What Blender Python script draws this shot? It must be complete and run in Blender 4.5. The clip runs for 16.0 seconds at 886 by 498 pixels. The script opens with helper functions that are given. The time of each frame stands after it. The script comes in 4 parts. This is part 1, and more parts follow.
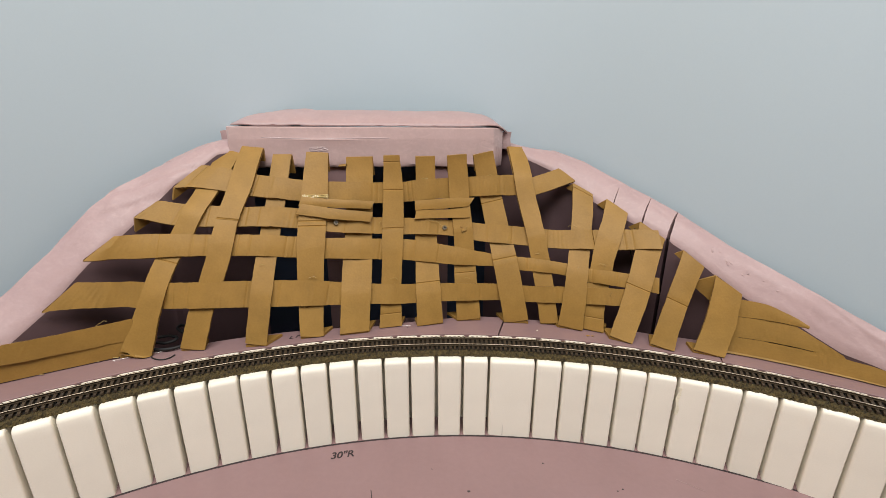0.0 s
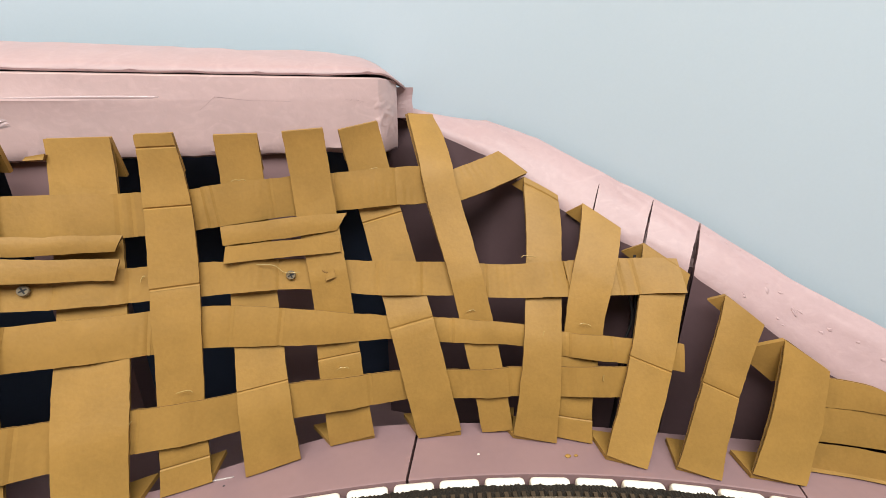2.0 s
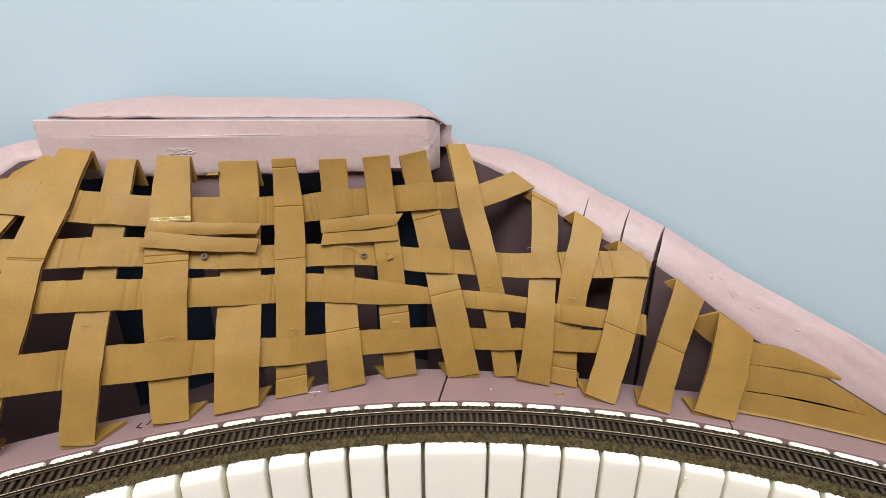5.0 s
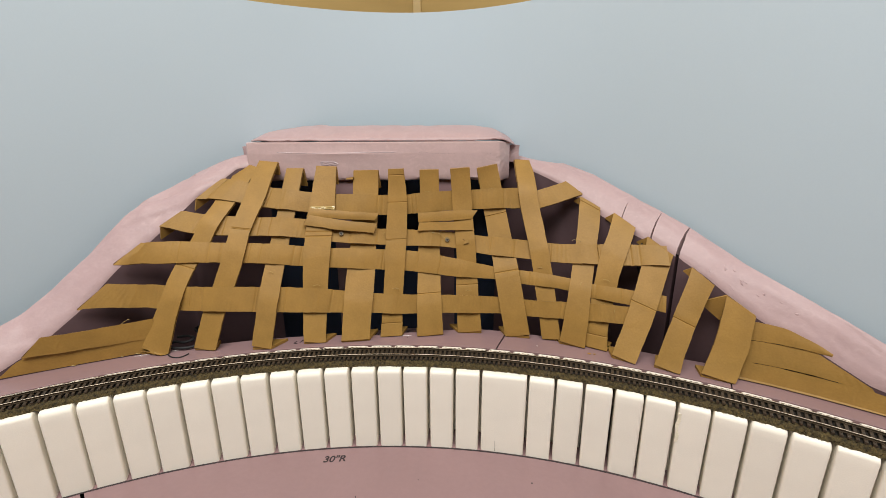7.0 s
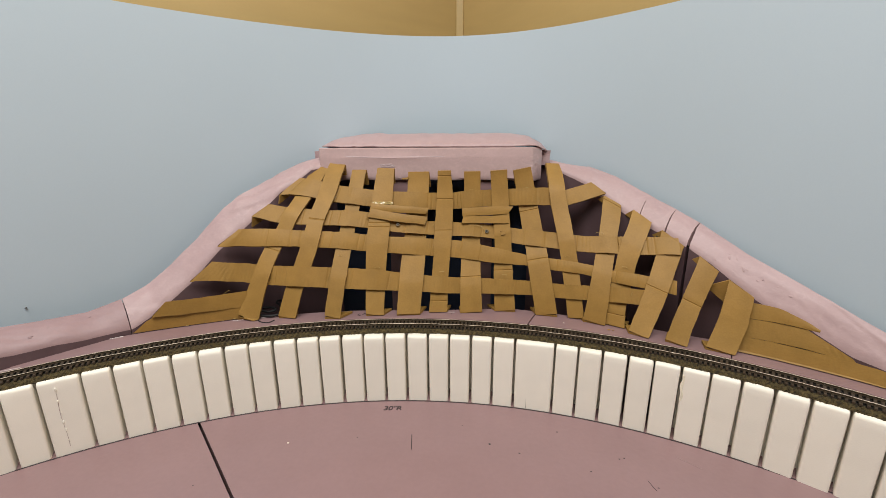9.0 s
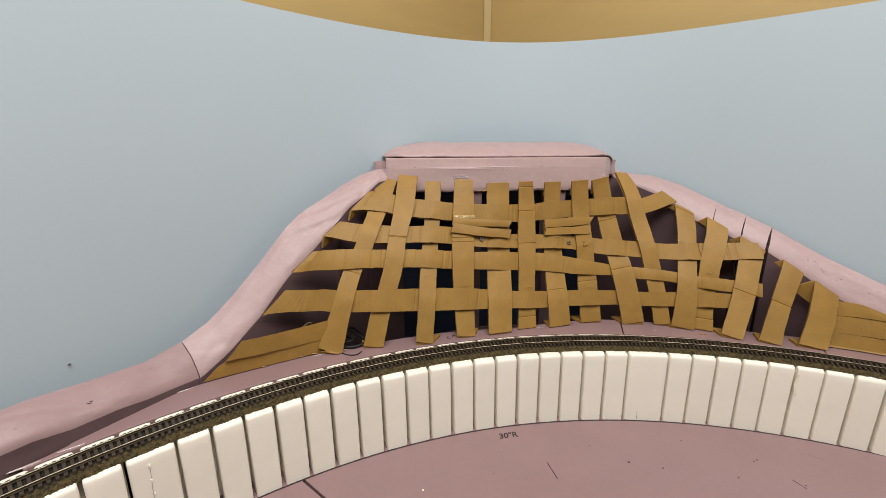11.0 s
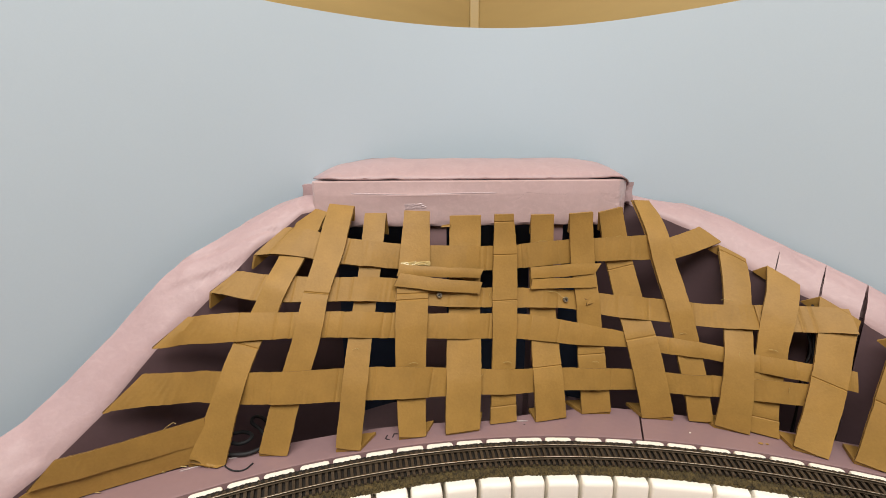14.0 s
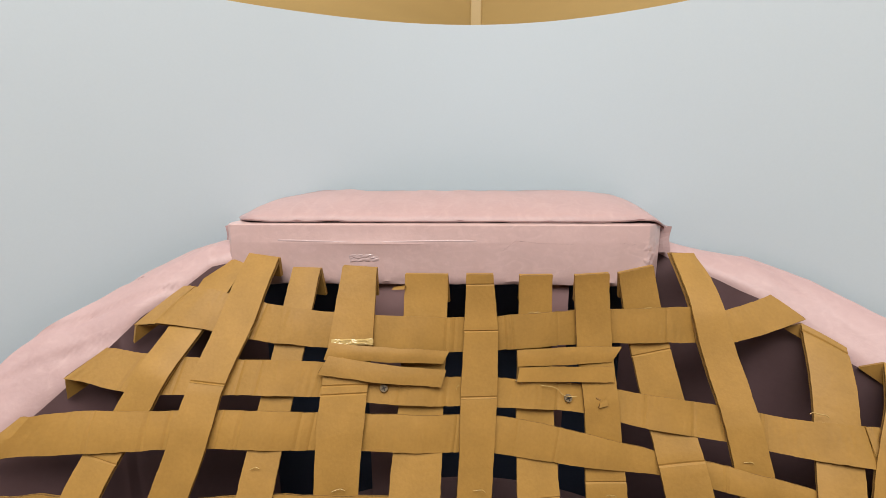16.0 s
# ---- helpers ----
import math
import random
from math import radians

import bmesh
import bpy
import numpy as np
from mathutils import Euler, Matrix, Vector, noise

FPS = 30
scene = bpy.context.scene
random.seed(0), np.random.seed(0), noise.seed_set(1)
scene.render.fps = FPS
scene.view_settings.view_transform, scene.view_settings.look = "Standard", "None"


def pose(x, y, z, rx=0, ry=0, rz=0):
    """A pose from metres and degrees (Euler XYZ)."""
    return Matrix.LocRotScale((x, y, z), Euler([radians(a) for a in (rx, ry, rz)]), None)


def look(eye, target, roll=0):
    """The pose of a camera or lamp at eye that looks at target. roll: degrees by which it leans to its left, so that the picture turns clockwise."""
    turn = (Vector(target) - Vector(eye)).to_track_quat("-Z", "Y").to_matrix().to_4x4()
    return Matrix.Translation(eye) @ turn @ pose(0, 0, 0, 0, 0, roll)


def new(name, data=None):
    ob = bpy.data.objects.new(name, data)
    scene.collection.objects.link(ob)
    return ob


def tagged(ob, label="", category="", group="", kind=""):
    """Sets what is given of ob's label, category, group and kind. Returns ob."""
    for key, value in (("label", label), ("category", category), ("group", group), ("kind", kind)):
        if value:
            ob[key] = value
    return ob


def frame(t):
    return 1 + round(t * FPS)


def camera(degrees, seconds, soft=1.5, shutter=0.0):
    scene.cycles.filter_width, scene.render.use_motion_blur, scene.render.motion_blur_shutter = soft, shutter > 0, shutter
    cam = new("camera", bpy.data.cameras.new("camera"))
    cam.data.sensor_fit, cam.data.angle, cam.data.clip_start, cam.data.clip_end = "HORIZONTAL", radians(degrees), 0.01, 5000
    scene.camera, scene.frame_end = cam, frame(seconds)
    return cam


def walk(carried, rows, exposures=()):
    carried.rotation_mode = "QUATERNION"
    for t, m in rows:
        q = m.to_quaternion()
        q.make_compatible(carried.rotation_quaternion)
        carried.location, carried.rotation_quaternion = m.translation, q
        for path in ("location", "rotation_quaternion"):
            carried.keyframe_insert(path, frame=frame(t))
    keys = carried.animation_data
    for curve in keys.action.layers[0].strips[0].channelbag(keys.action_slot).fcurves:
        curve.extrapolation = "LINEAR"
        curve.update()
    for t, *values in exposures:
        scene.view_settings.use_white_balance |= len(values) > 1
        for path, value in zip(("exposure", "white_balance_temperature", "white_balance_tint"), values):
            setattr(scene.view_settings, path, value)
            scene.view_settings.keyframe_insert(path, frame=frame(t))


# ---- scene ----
cam = camera(93.6, 16.0, soft=0.8)
PATH = [
    (0, (0.039, 0.009, 0.367), (-0.004, 1.924, -0.21), 0.4),
    (0.5, (0.056, 0.049, 0.359), (0.079, 1.96, -0.232), 0.4),
    (1, (0.086, 0.141, 0.373), (0.229, 2.039, -0.242), 0.5),
    (1.5, (0.098, 0.233, 0.353), (0.339, 2.107, -0.301), 0.3),
    (2, (0.091, 0.287, 0.345), (0.396, 2.147, -0.326), 0.1),
    (2.5, (0.091, 0.307, 0.335), (0.427, 2.157, -0.348), -0.2),
    (3, (0.09, 0.312, 0.337), (0.442, 2.158, -0.349), -0.2),
    (3.5, (0.089, 0.294, 0.345), (0.427, 2.147, -0.326), -0.1),
    (4, (0.076, 0.259, 0.352), (0.375, 2.126, -0.298), -0.0),
    (6.5, (0.099, 0.029, 0.369), (-0.095, 1.947, -0.162), -0.2),
    (7, (0.101, 0.008, 0.369), (-0.165, 1.92, -0.154), -0.3),
    (7.5, (0.107, -0.018, 0.366), (-0.214, 1.888, -0.149), -0.4),
    (8, (0.119, -0.051, 0.369), (-0.248, 1.848, -0.142), -0.5),
    (8.5, (0.125, -0.082, 0.37), (-0.275, 1.81, -0.139), -0.4),
    (9, (0.095, -0.099, 0.374), (-0.301, 1.795, -0.132), -0.3),
    (9.5, (0.016, -0.093, 0.377), (-0.327, 1.812, -0.125), -0.2),
    (10, (-0.082, -0.092, 0.386), (-0.317, 1.829, -0.117), -0.2),
    (12.5, (-0.181, -0.051, 0.386), (-0.12, 1.887, -0.103), -0.0),
    (13, (-0.148, 0.007, 0.387), (-0.145, 1.946, -0.104), -0.1),
    (13.5, (-0.116, 0.065, 0.387), (-0.189, 2.005, -0.095), -0.2),
    (14, (-0.077, 0.108, 0.394), (-0.23, 2.05, -0.057), -0.2),
    (14.5, (-0.05, 0.153, 0.403), (-0.273, 2.097, -0.013), -0.0),
    (15, (-0.028, 0.198, 0.408), (-0.312, 2.14, 0.024), -0.0),
    (15.5, (-0.02, 0.229, 0.405), (-0.337, 2.169, 0.038), -0.1),
    (16, (-0.021, 0.256, 0.408), (-0.339, 2.195, 0.034), -0.1),
]
EXPOSURES = [(0, -0.05, 6500, 10), (1.0, 0.0, 6500, 10), (1.5, 0.15, 6500, 10), (2.0, 0.42, 6400, 9), (2.5, 0.5, 6000, 4), (3.0, 0.55, 5800, 0), (4.0, 0.48, 5750, -2), (4.6, 0.35, 5900, 2), (6.5, 0.0, 6450, 9), (8.0, -0.08, 6500, 10), (9.0, -0.15, 6500, 10), (10.0, -0.1, 6500, 10), (12.5, -0.1, 6500, 10), (14.0, 0.03, 6650, 12), (15.0, 0.12, 6750, 13), (16.0, 0.16, 6800, 13)]
walk(cam, [(t, look(eye, target, roll)) for t, eye, target, roll in PATH], EXPOSURES)

# ---- light: a closed room with ceiling lamps ----
scene.view_settings.exposure = 0.0


def area(name, x, y, z, sx, sy, power, color, rx=0, rz=0):
    d = bpy.data.lights.new(name, "AREA")
    d.shape, d.size, d.size_y, d.energy, d.color = "RECTANGLE", sx, sy, power, color
    ob = new(name, d)
    ob.matrix_world = pose(x, y, z, rx, 0, rz)
    return ob


LAMP = (1.0, 0.985, 0.96)
area("ceiling_lamp", 0.0, -0.32, 1.48, 1.5, 0.9, 39.3, LAMP)


# ---- materials ----
def mat(name, base, rough=0.6, var=0.12, scale=20.0, fine=300.0, bump=0.1, metal=0.0, random_by=0.0, spec=0.5, coat=0.0, stretch=None, flutes=False, creased=0.0, scuff=0.0):
    m = bpy.data.materials.new(name)
    m.use_nodes = True
    nt = m.node_tree
    b = nt.nodes["Principled BSDF"]
    b.inputs["Roughness"].default_value = rough
    b.inputs["Metallic"].default_value = metal
    b.inputs["Specular IOR Level"].default_value = spec
    b.inputs["Coat Weight"].default_value = coat
    b.inputs["Coat Roughness"].default_value = 0.12
    tc = nt.nodes.new("ShaderNodeTexCoord")
    src = tc.outputs["Object"]
    if stretch:
        mp = nt.nodes.new("ShaderNodeMapping")
        mp.inputs["Scale"].default_value = stretch
        nt.links.new(src, mp.inputs["Vector"])
        src = mp.outputs["Vector"]
    n1 = nt.nodes.new("ShaderNodeTexNoise")
    n1.inputs["Scale"].default_value, n1.inputs["Detail"].default_value = scale, 4
    n2 = nt.nodes.new("ShaderNodeTexNoise")
    n2.inputs["Scale"].default_value, n2.inputs["Detail"].default_value = fine, 3
    for n in (n1, n2):
        nt.links.new(src, n.inputs["Vector"])
    mix = nt.nodes.new("ShaderNodeMath")
    mix.operation = "MULTIPLY_ADD"
    mix.inputs[1].default_value = 0.65
    half = nt.nodes.new("ShaderNodeMath")
    half.operation = "MULTIPLY"
    half.inputs[1].default_value = 0.35
    nt.links.new(n2.outputs["Fac"], half.inputs[0])
    nt.links.new(n1.outputs["Fac"], mix.inputs[0])
    nt.links.new(half.outputs[0], mix.inputs[2])
    fac = mix.outputs[0]
    if random_by:
        oi = nt.nodes.new("ShaderNodeObjectInfo")
        ad = nt.nodes.new("ShaderNodeMath")
        ad.operation = "MULTIPLY_ADD"
        ad.inputs[1].default_value = random_by
        nt.links.new(oi.outputs["Random"], ad.inputs[0])
        nt.links.new(fac, ad.inputs[2])
        sub = nt.nodes.new("ShaderNodeMath")
        sub.operation = "SUBTRACT"
        sub.inputs[1].default_value = random_by / 2
        nt.links.new(ad.outputs[0], sub.inputs[0])
        fac = sub.outputs[0]
    ramp = nt.nodes.new("ShaderNodeValToRGB")
    ramp.color_ramp.elements[0].position, ramp.color_ramp.elements[1].position = 0.3, 0.7
    ramp.color_ramp.elements[0].color = (*[c * (1 - var) for c in base], 1)
    ramp.color_ramp.elements[1].color = (*[min(1, c * (1 + var)) for c in base], 1)
    nt.links.new(fac, ramp.inputs["Fac"])
    nt.links.new(ramp.outputs["Color"], b.inputs["Base Color"])
    if scuff:
        sc = nt.nodes.new("ShaderNodeTexNoise")
        sc.inputs["Scale"].default_value, sc.inputs["Detail"].default_value, sc.inputs["Distortion"].default_value = 55, 5, 2.0
        sm = nt.nodes.new("ShaderNodeMapping")
        sm.inputs["Rotation"].default_value = (0.3, 0.6, 0.4)
        sm.inputs["Scale"].default_value = (1.0, 0.35, 1.6)
        nt.links.new(src, sm.inputs["Vector"])
        nt.links.new(sm.outputs["Vector"], sc.inputs["Vector"])
        sr = nt.nodes.new("ShaderNodeMapRange")
        sr.inputs["From Min"].default_value, sr.inputs["From Max"].default_value = 0.5, 0.74
        sr.inputs["To Max"].default_value = 1.0
        nt.links.new(sc.outputs["Fac"], sr.inputs["Value"])
        mx = nt.nodes.new("ShaderNodeMix")
        mx.data_type = "RGBA"
        mx.inputs[7].default_value = (*[min(1, c * (1 + scuff) + 0.02) for c in base], 1)
        nt.links.new(sr.outputs["Result"], mx.inputs[0])
        nt.links.new(ramp.outputs["Color"], mx.inputs[6])
        nt.links.new(mx.outputs[2], b.inputs["Base Color"])
    if flutes:
        uv = nt.nodes.new("ShaderNodeUVMap")
        uv.uv_map = "along"
        wv = nt.nodes.new("ShaderNodeTexWave")
        wv.inputs["Scale"].default_value, wv.inputs["Distortion"].default_value = 55, 0.6
        nt.links.new(uv.outputs["UV"], wv.inputs["Vector"])
        fb = nt.nodes.new("ShaderNodeBump")
        fb.inputs["Strength"].default_value, fb.inputs["Distance"].default_value = 0.5, 0.0006
        mk = nt.nodes.new("ShaderNodeTexNoise")
        mk.inputs["Scale"].default_value = 38
        nt.links.new(src, mk.inputs["Vector"])
        mr = nt.nodes.new("ShaderNodeMapRange")
        mr.inputs["From Min"].default_value, mr.inputs["From Max"].default_value = 0.48, 0.7
        nt.links.new(mk.outputs["Fac"], mr.inputs["Value"])
        mm = nt.nodes.new("ShaderNodeMath")
        mm.operation = "MULTIPLY"
        nt.links.new(wv.outputs["Fac"], mm.inputs[0])
        nt.links.new(mr.outputs["Result"], mm.inputs[1])
        nt.links.new(mm.outputs[0], fb.inputs["Height"])
    if bump:
        bp = nt.nodes.new("ShaderNodeBump")
        bp.inputs["Strength"].default_value, bp.inputs["Distance"].default_value = bump, 0.001
        nt.links.new(mix.outputs[0], bp.inputs["Height"])
        nt.links.new(bp.outputs["Normal"], b.inputs["Normal"])
        if flutes:
            nt.links.new(fb.outputs["Normal"], bp.inputs["Normal"])
        elif creased:
            vo = nt.nodes.new("ShaderNodeTexNoise")
            vo.inputs["Scale"].default_value, vo.inputs["Detail"].default_value, vo.inputs["Distortion"].default_value = creased, 2, 1.5
            nt.links.new(src, vo.inputs["Vector"])
            b2 = nt.nodes.new("ShaderNodeBump")
            b2.inputs["Strength"].default_value, b2.inputs["Distance"].default_value = 0.23, 0.002
            nt.links.new(vo.outputs["Fac"], b2.inputs["Height"])
            nt.links.new(b2.outputs["Normal"], bp.inputs["Normal"])
    return m


PINK = mat("mauve_painted_foam", (0.27, 0.172, 0.173), 0.34, 0.06, 14, 160, 0.3, spec=0.45)
# mauve of the board fronts, darkened: their shade is put into the colour
PINK_SHADED = mat("mauve_foam_face_shaded", (0.102, 0.062, 0.066), 0.42, 0.08, 12, 200, 0.35, spec=0.4)
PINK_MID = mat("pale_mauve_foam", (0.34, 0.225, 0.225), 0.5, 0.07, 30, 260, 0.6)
PINK_CARVED = mat("pink_carved_foam", (0.445, 0.31, 0.307), 0.48, 0.06, 26, 260, 0.5, scuff=0.03)
PINK_GLOSS = mat("pink_glossy_foam", (0.545, 0.395, 0.382), 0.3, 0.06, 22, 170, 0.6, coat=0.1, scuff=0.05)
PAINT = mat("glossy_pink_paint", (0.47, 0.36, 0.36), 0.28, 0.03, 20, 200, 0.2, coat=0.1)
BLUE = mat("blue_backdrop_paint", (0.478, 0.57, 0.628), 0.75, 0.02, 3, 500, 0.06)
# deep blue darkened to carry the shade inside the hill
SHADED_BLUE = mat("deep_blue_with_shade", (0.027, 0.042, 0.078), 0.7, 0.15, 8, 300, 0.1)
TAN = mat("tan_wall_paint", (0.50, 0.355, 0.145), 0.42, 0.07, 5, 300, 0.1, stretch=(1, 1, 6))
CARD = mat("brown_cardboard", (0.318, 0.179, 0.042), 0.56, 0.13, 46, 420, 0.42, random_by=0.12, spec=0.35, creased=26)
CARD_ACROSS = mat("brown_cardboard_cut_across", (0.318, 0.179, 0.042), 0.56, 0.13, 46, 420, 0.42, random_by=0.12, spec=0.35, flutes=True)
CARD_EDGE = mat("cut_cardboard_edge", (0.20, 0.108, 0.03), 0.9, 0.4, 260, 900, 0.8)
WHITE = mat("white_foam", (0.89, 0.845, 0.735), 0.55, 0.03, 30, 700, 0.35, random_by=0.3)
BALLAST = mat("brown_roadbed", (0.060, 0.042, 0.013), 0.9, 0.95, 260, 900, 1.0)
TIE = mat("brown_plastic_tie", (0.05, 0.034, 0.02), 0.5, 0.3, 200, 900, 0.4, random_by=0.4)
# roadbed brown turned near black: shadow between the ties as colour
BED_SHADE = mat("roadbed_top_tie_shade", (0.014, 0.01, 0.006), 0.95, 0.5, 260, 900, 0.8)
RAIL_SIDE = mat("dull_rail_side", (0.07, 0.05, 0.03), 0.5, 0.3, 150, 900, 0.3, metal=0.6)
RAIL = mat("nickel_rail", (0.30, 0.25, 0.19), 0.4, 0.15, 120, 900, 0.1, metal=1.0)
STEEL = mat("screw_steel", (0.17, 0.13, 0.075), 0.45, 0.3, 300, 900, 0.2, spec=0.6)
BLACK = mat("black_rubber", (0.012, 0.012, 0.013), 0.65, 0.2, 60, 600, 0.1)
INK = mat("black_marker_ink", (0.03, 0.02, 0.022), 0.6, 0.2, 80, 800, 0.0)
PENCIL = mat("pencil_mark", (0.36, 0.26, 0.255), 0.6, 0.2, 80, 800, 0.0)
GLUE = mat("hot_glue", (0.46, 0.34, 0.14), 0.12, 0.1, 80, 500, 0.8, coat=0.4)
GLUE_BROWN = mat("brown_glue_curl", (0.40, 0.28, 0.10), 0.2, 0.1, 80, 500, 0.4)
GLUE_DRY = mat("dried_glue", (0.50, 0.42, 0.40), 0.1, 0.1, 80, 500, 0.6, coat=0.5)
STAIN = mat("yellow_glue_stain", (0.86, 0.79, 0.62), 0.45, 0.2, 150, 500, 0.5)
DUST = mat("dark_speck", (0.06, 0.05, 0.05), 0.8, 0.2, 80, 500, 0.3)
FLOOR = mat("dark_floor", (0.09, 0.08, 0.07), 0.7, 0.1, 6, 200, 0.1)
ROOM = mat("room_wall_paint", (0.3, 0.27, 0.22), 0.8, 0.04, 3, 200, 0.05)


def obj(name, bm, material, smooth=False):
    me = bpy.data.meshes.new(name)
    bm.normal_update()
    bm.to_mesh(me)
    bm.free()
    me.materials.append(material)
    if smooth:
        me.polygons.foreach_set("use_smooth", [True] * len(me.polygons))
    return new(name, me)


def part(name, bm, material, parent, label="", smooth=False):
    ob = obj(name, bm, material, smooth)
    ob.parent = parent
    if label:
        tagged(ob, label)
    return ob


def thing(name, label, category, group="", kind=""):
    return tagged(new(name), label, category, group, kind)


def box_bm(x0, y0, z0, x1, y1, z1, bevel=0.0):
    bm = bmesh.new()
    bmesh.ops.create_cube(bm, size=1, matrix=Matrix.Translation(((x0 + x1) / 2, (y0 + y1) / 2, (z0 + z1) / 2)) @ Matrix.Diagonal((x1 - x0, y1 - y0, z1 - z0, 1)))
    if bevel:
        bmesh.ops.bevel(bm, geom=bm.edges[:], offset=bevel, segments=2, affect="EDGES", profile=0.5)
    return bm


def prism_bm(poly, z0, z1):
    bm = bmesh.new()
    lo = [bm.verts.new((x, y, z0)) for x, y in poly]
    hi = [bm.verts.new((x, y, z1)) for x, y in poly]
    bm.faces.new(lo[::-1])
    bm.faces.new(hi)
    n = len(poly)
    for i in range(n):
        bm.faces.new((lo[i], lo[(i + 1) % n], hi[(i + 1) % n], hi[i]))
    bmesh.ops.recalc_face_normals(bm, faces=bm.faces[:])
    return bm


def loft_bm(rings, closed=True):
    """Rings of equally many points, joined one to the next; the ends are capped."""
    bm = bmesh.new()
    vs = [[bm.verts.new(p) for p in r] for r in rings]
    n = len(rings[0])
    for a, b in zip(vs, vs[1:]):
        for i in range(n if closed else n - 1):
            bm.faces.new((a[i], a[(i + 1) % n], b[(i + 1) % n], b[i]))
    if closed:
        bm.faces.new(vs[0])
        bm.faces.new(vs[-1][::-1])
    bmesh.ops.recalc_face_normals(bm, faces=bm.faces[:])
    return bm


def table(rows, v):
    xs, ys = zip(*rows)
    return float(np.interp(v, xs, ys))


# ---- plan ----
CX, CY, R_FRONT = 0.0665, -0.292, 0.736      # track centre and inner top edge of the riser
RISE = 0.1016                                 # four-inch riser
AXIS = -0.12                                  # the room corner's turn
MX, MY = -0.08, 0.60
EX, EY, DX, DY = math.cos(AXIS), -math.sin(AXIS), math.sin(AXIS), math.cos(AXIS)


def ring(r, a, z=0.0):
    return Vector((CX + r * math.sin(a), CY + r * math.cos(a), z))


def cove(b):
    """Depth of the backdrop at b across the corner, and its slope."""
    c = max(-0.5, min(0.48, b))
    k = (0.1472, 0.1241, -1.4265, -0.8965, 0.535, 2.1997, -0.2276)
    v = sum(q * c ** n for n, q in enumerate(k))
    s = sum(n * q * c ** (n - 1) for n, q in enumerate(k) if n)
    return v + s * (b - c), s


def off_wall(b, off, z):
    """A place at b along the backdrop, off metres into the room."""
    a, s = cove(b)
    k = off / math.sqrt(1 + s * s)
    b, a = b + s * k, a - k
    return Vector((MX + EX * b + DX * a, MY + EY * b + DY * a, z))


def b_shift(b, off):
    s = cove(b)[1]
    return b + off * s / math.sqrt(1 + s * s)


# ---- room ----
KX, KY = -0.085, 0.972
for name, turn in (("wall_north", -46), ("wall_west", 44)):
    ob = obj(name, box_bm(-3.2 if turn > 0 else 0, 0, -1.0, 0 if turn > 0 else 3.2, 0.1, 1.5), TAN)
    ob.matrix_world = pose(KX, KY, 0, 0, 0, turn - math.degrees(AXIS))
    tagged(ob, "tan painted room wall above the blue backdrop", "wall", kind="structure")
trim = obj("trim", box_bm(-0.009, -0.012, -1.0, 0.009, 0.03, 1.5, 0.002), TAN)
trim.matrix_world = pose(KX, KY, 0, 0, 0, -1 - math.degrees(AXIS))
tagged(trim, "tan painted trim strip in the room corner", "trim", kind="structure")
tagged(obj("ceiling", box_bm(-4, -4, 1.5, 4, 3, 1.6), ROOM), "plain pale room ceiling", "ceiling", kind="structure")
tagged(obj("floor", box_bm(-4, -4, -1.1, 4, 3, -1.0), FLOOR), "plain room floor", "floor", kind="structure")
tagged(obj("wall_south", box_bm(-4, -3.2, -1.0, 4, -3.1, 1.5), ROOM), "plain painted room wall", "wall", kind="structure")
tagged(obj("wall_east", box_bm(2.6, -4, -1.0, 2.7, 3, 1.5), ROOM), "plain painted room wall", "wall", kind="structure")
tagged(obj("wall_far_west", box_bm(-2.7, -4, -1.0, -2.6, 3, 1.5), ROOM), "plain painted room wall", "wall", kind="structure")

# backdrop: a bent painted sheet
BACK_TOP = 0.565
rings = []
for i in range(121):
    b = -1.3 + 2.6 * i / 120
    rings.append([off_wall(b, 0, -0.02), off_wall(b, 0, BACK_TOP), off_wall(b, -0.004, BACK_TOP), off_wall(b, -0.004, -0.02)])
backdrop = obj("backdrop", loft_bm(rings), BLUE, True)
backdrop.data.set_sharp_from_angle(angle=radians(30))
for x, y, z, size in ((-0.409, 0.545, 0.312, 0.0013), (-0.464, 0.475, 0.255, 0.0009), (-0.573, 0.304, 0.155, 0.0016)):
    bm = bmesh.new()
    bmesh.ops.create_icosphere(bm, subdivisions=1, radius=size, matrix=Matrix.Translation((x, y, z)) @ Matrix.Diagonal((1, 1, 0.5, 1)))
    part("speck", bm, DUST, backdrop, "dark speck")
tagged(backdrop, "pale blue painted backdrop sheet curved round the room corner", "backdrop", kind="structure")

# baseboard: two foam sheets with a seam
base = tagged(obj("layout_base", prism_bm([(-1.6, -1.2), (1.6, -1.2), (1.6, 1.2), (-1.6, 1.2)], -0.06, -0.03), BLACK), "dark board under the pink foam sheets", "base", kind="structure")
SEAM = ((-0.336, 0.317), (-0.205, 0.216))
sx, sy = SEAM[1][0] - SEAM[0][0], SEAM[1][1] - SEAM[0][1]
p0 = (SEAM[0][0] - sx * 4, SEAM[0][1] - sy * 4)
p1 = (SEAM[1][0] + sx * 9, SEAM[1][1] + sy * 9)
near = obj("foam_sheet", prism_bm([p0, p1, (1.5, p1[1]), (1.5, 1.1), (p0[0], 1.1)], -0.03, 0.0), PINK)
far_sheet = obj("foam_sheet", prism_bm([(p0[0] - 0.002, p0[1] - 0.0025), (-1.5, p0[1]), (-1.5, p1[1]), (p1[0] - 0.002, p1[1] - 0.0025)], -0.03, 0.0), PINK)
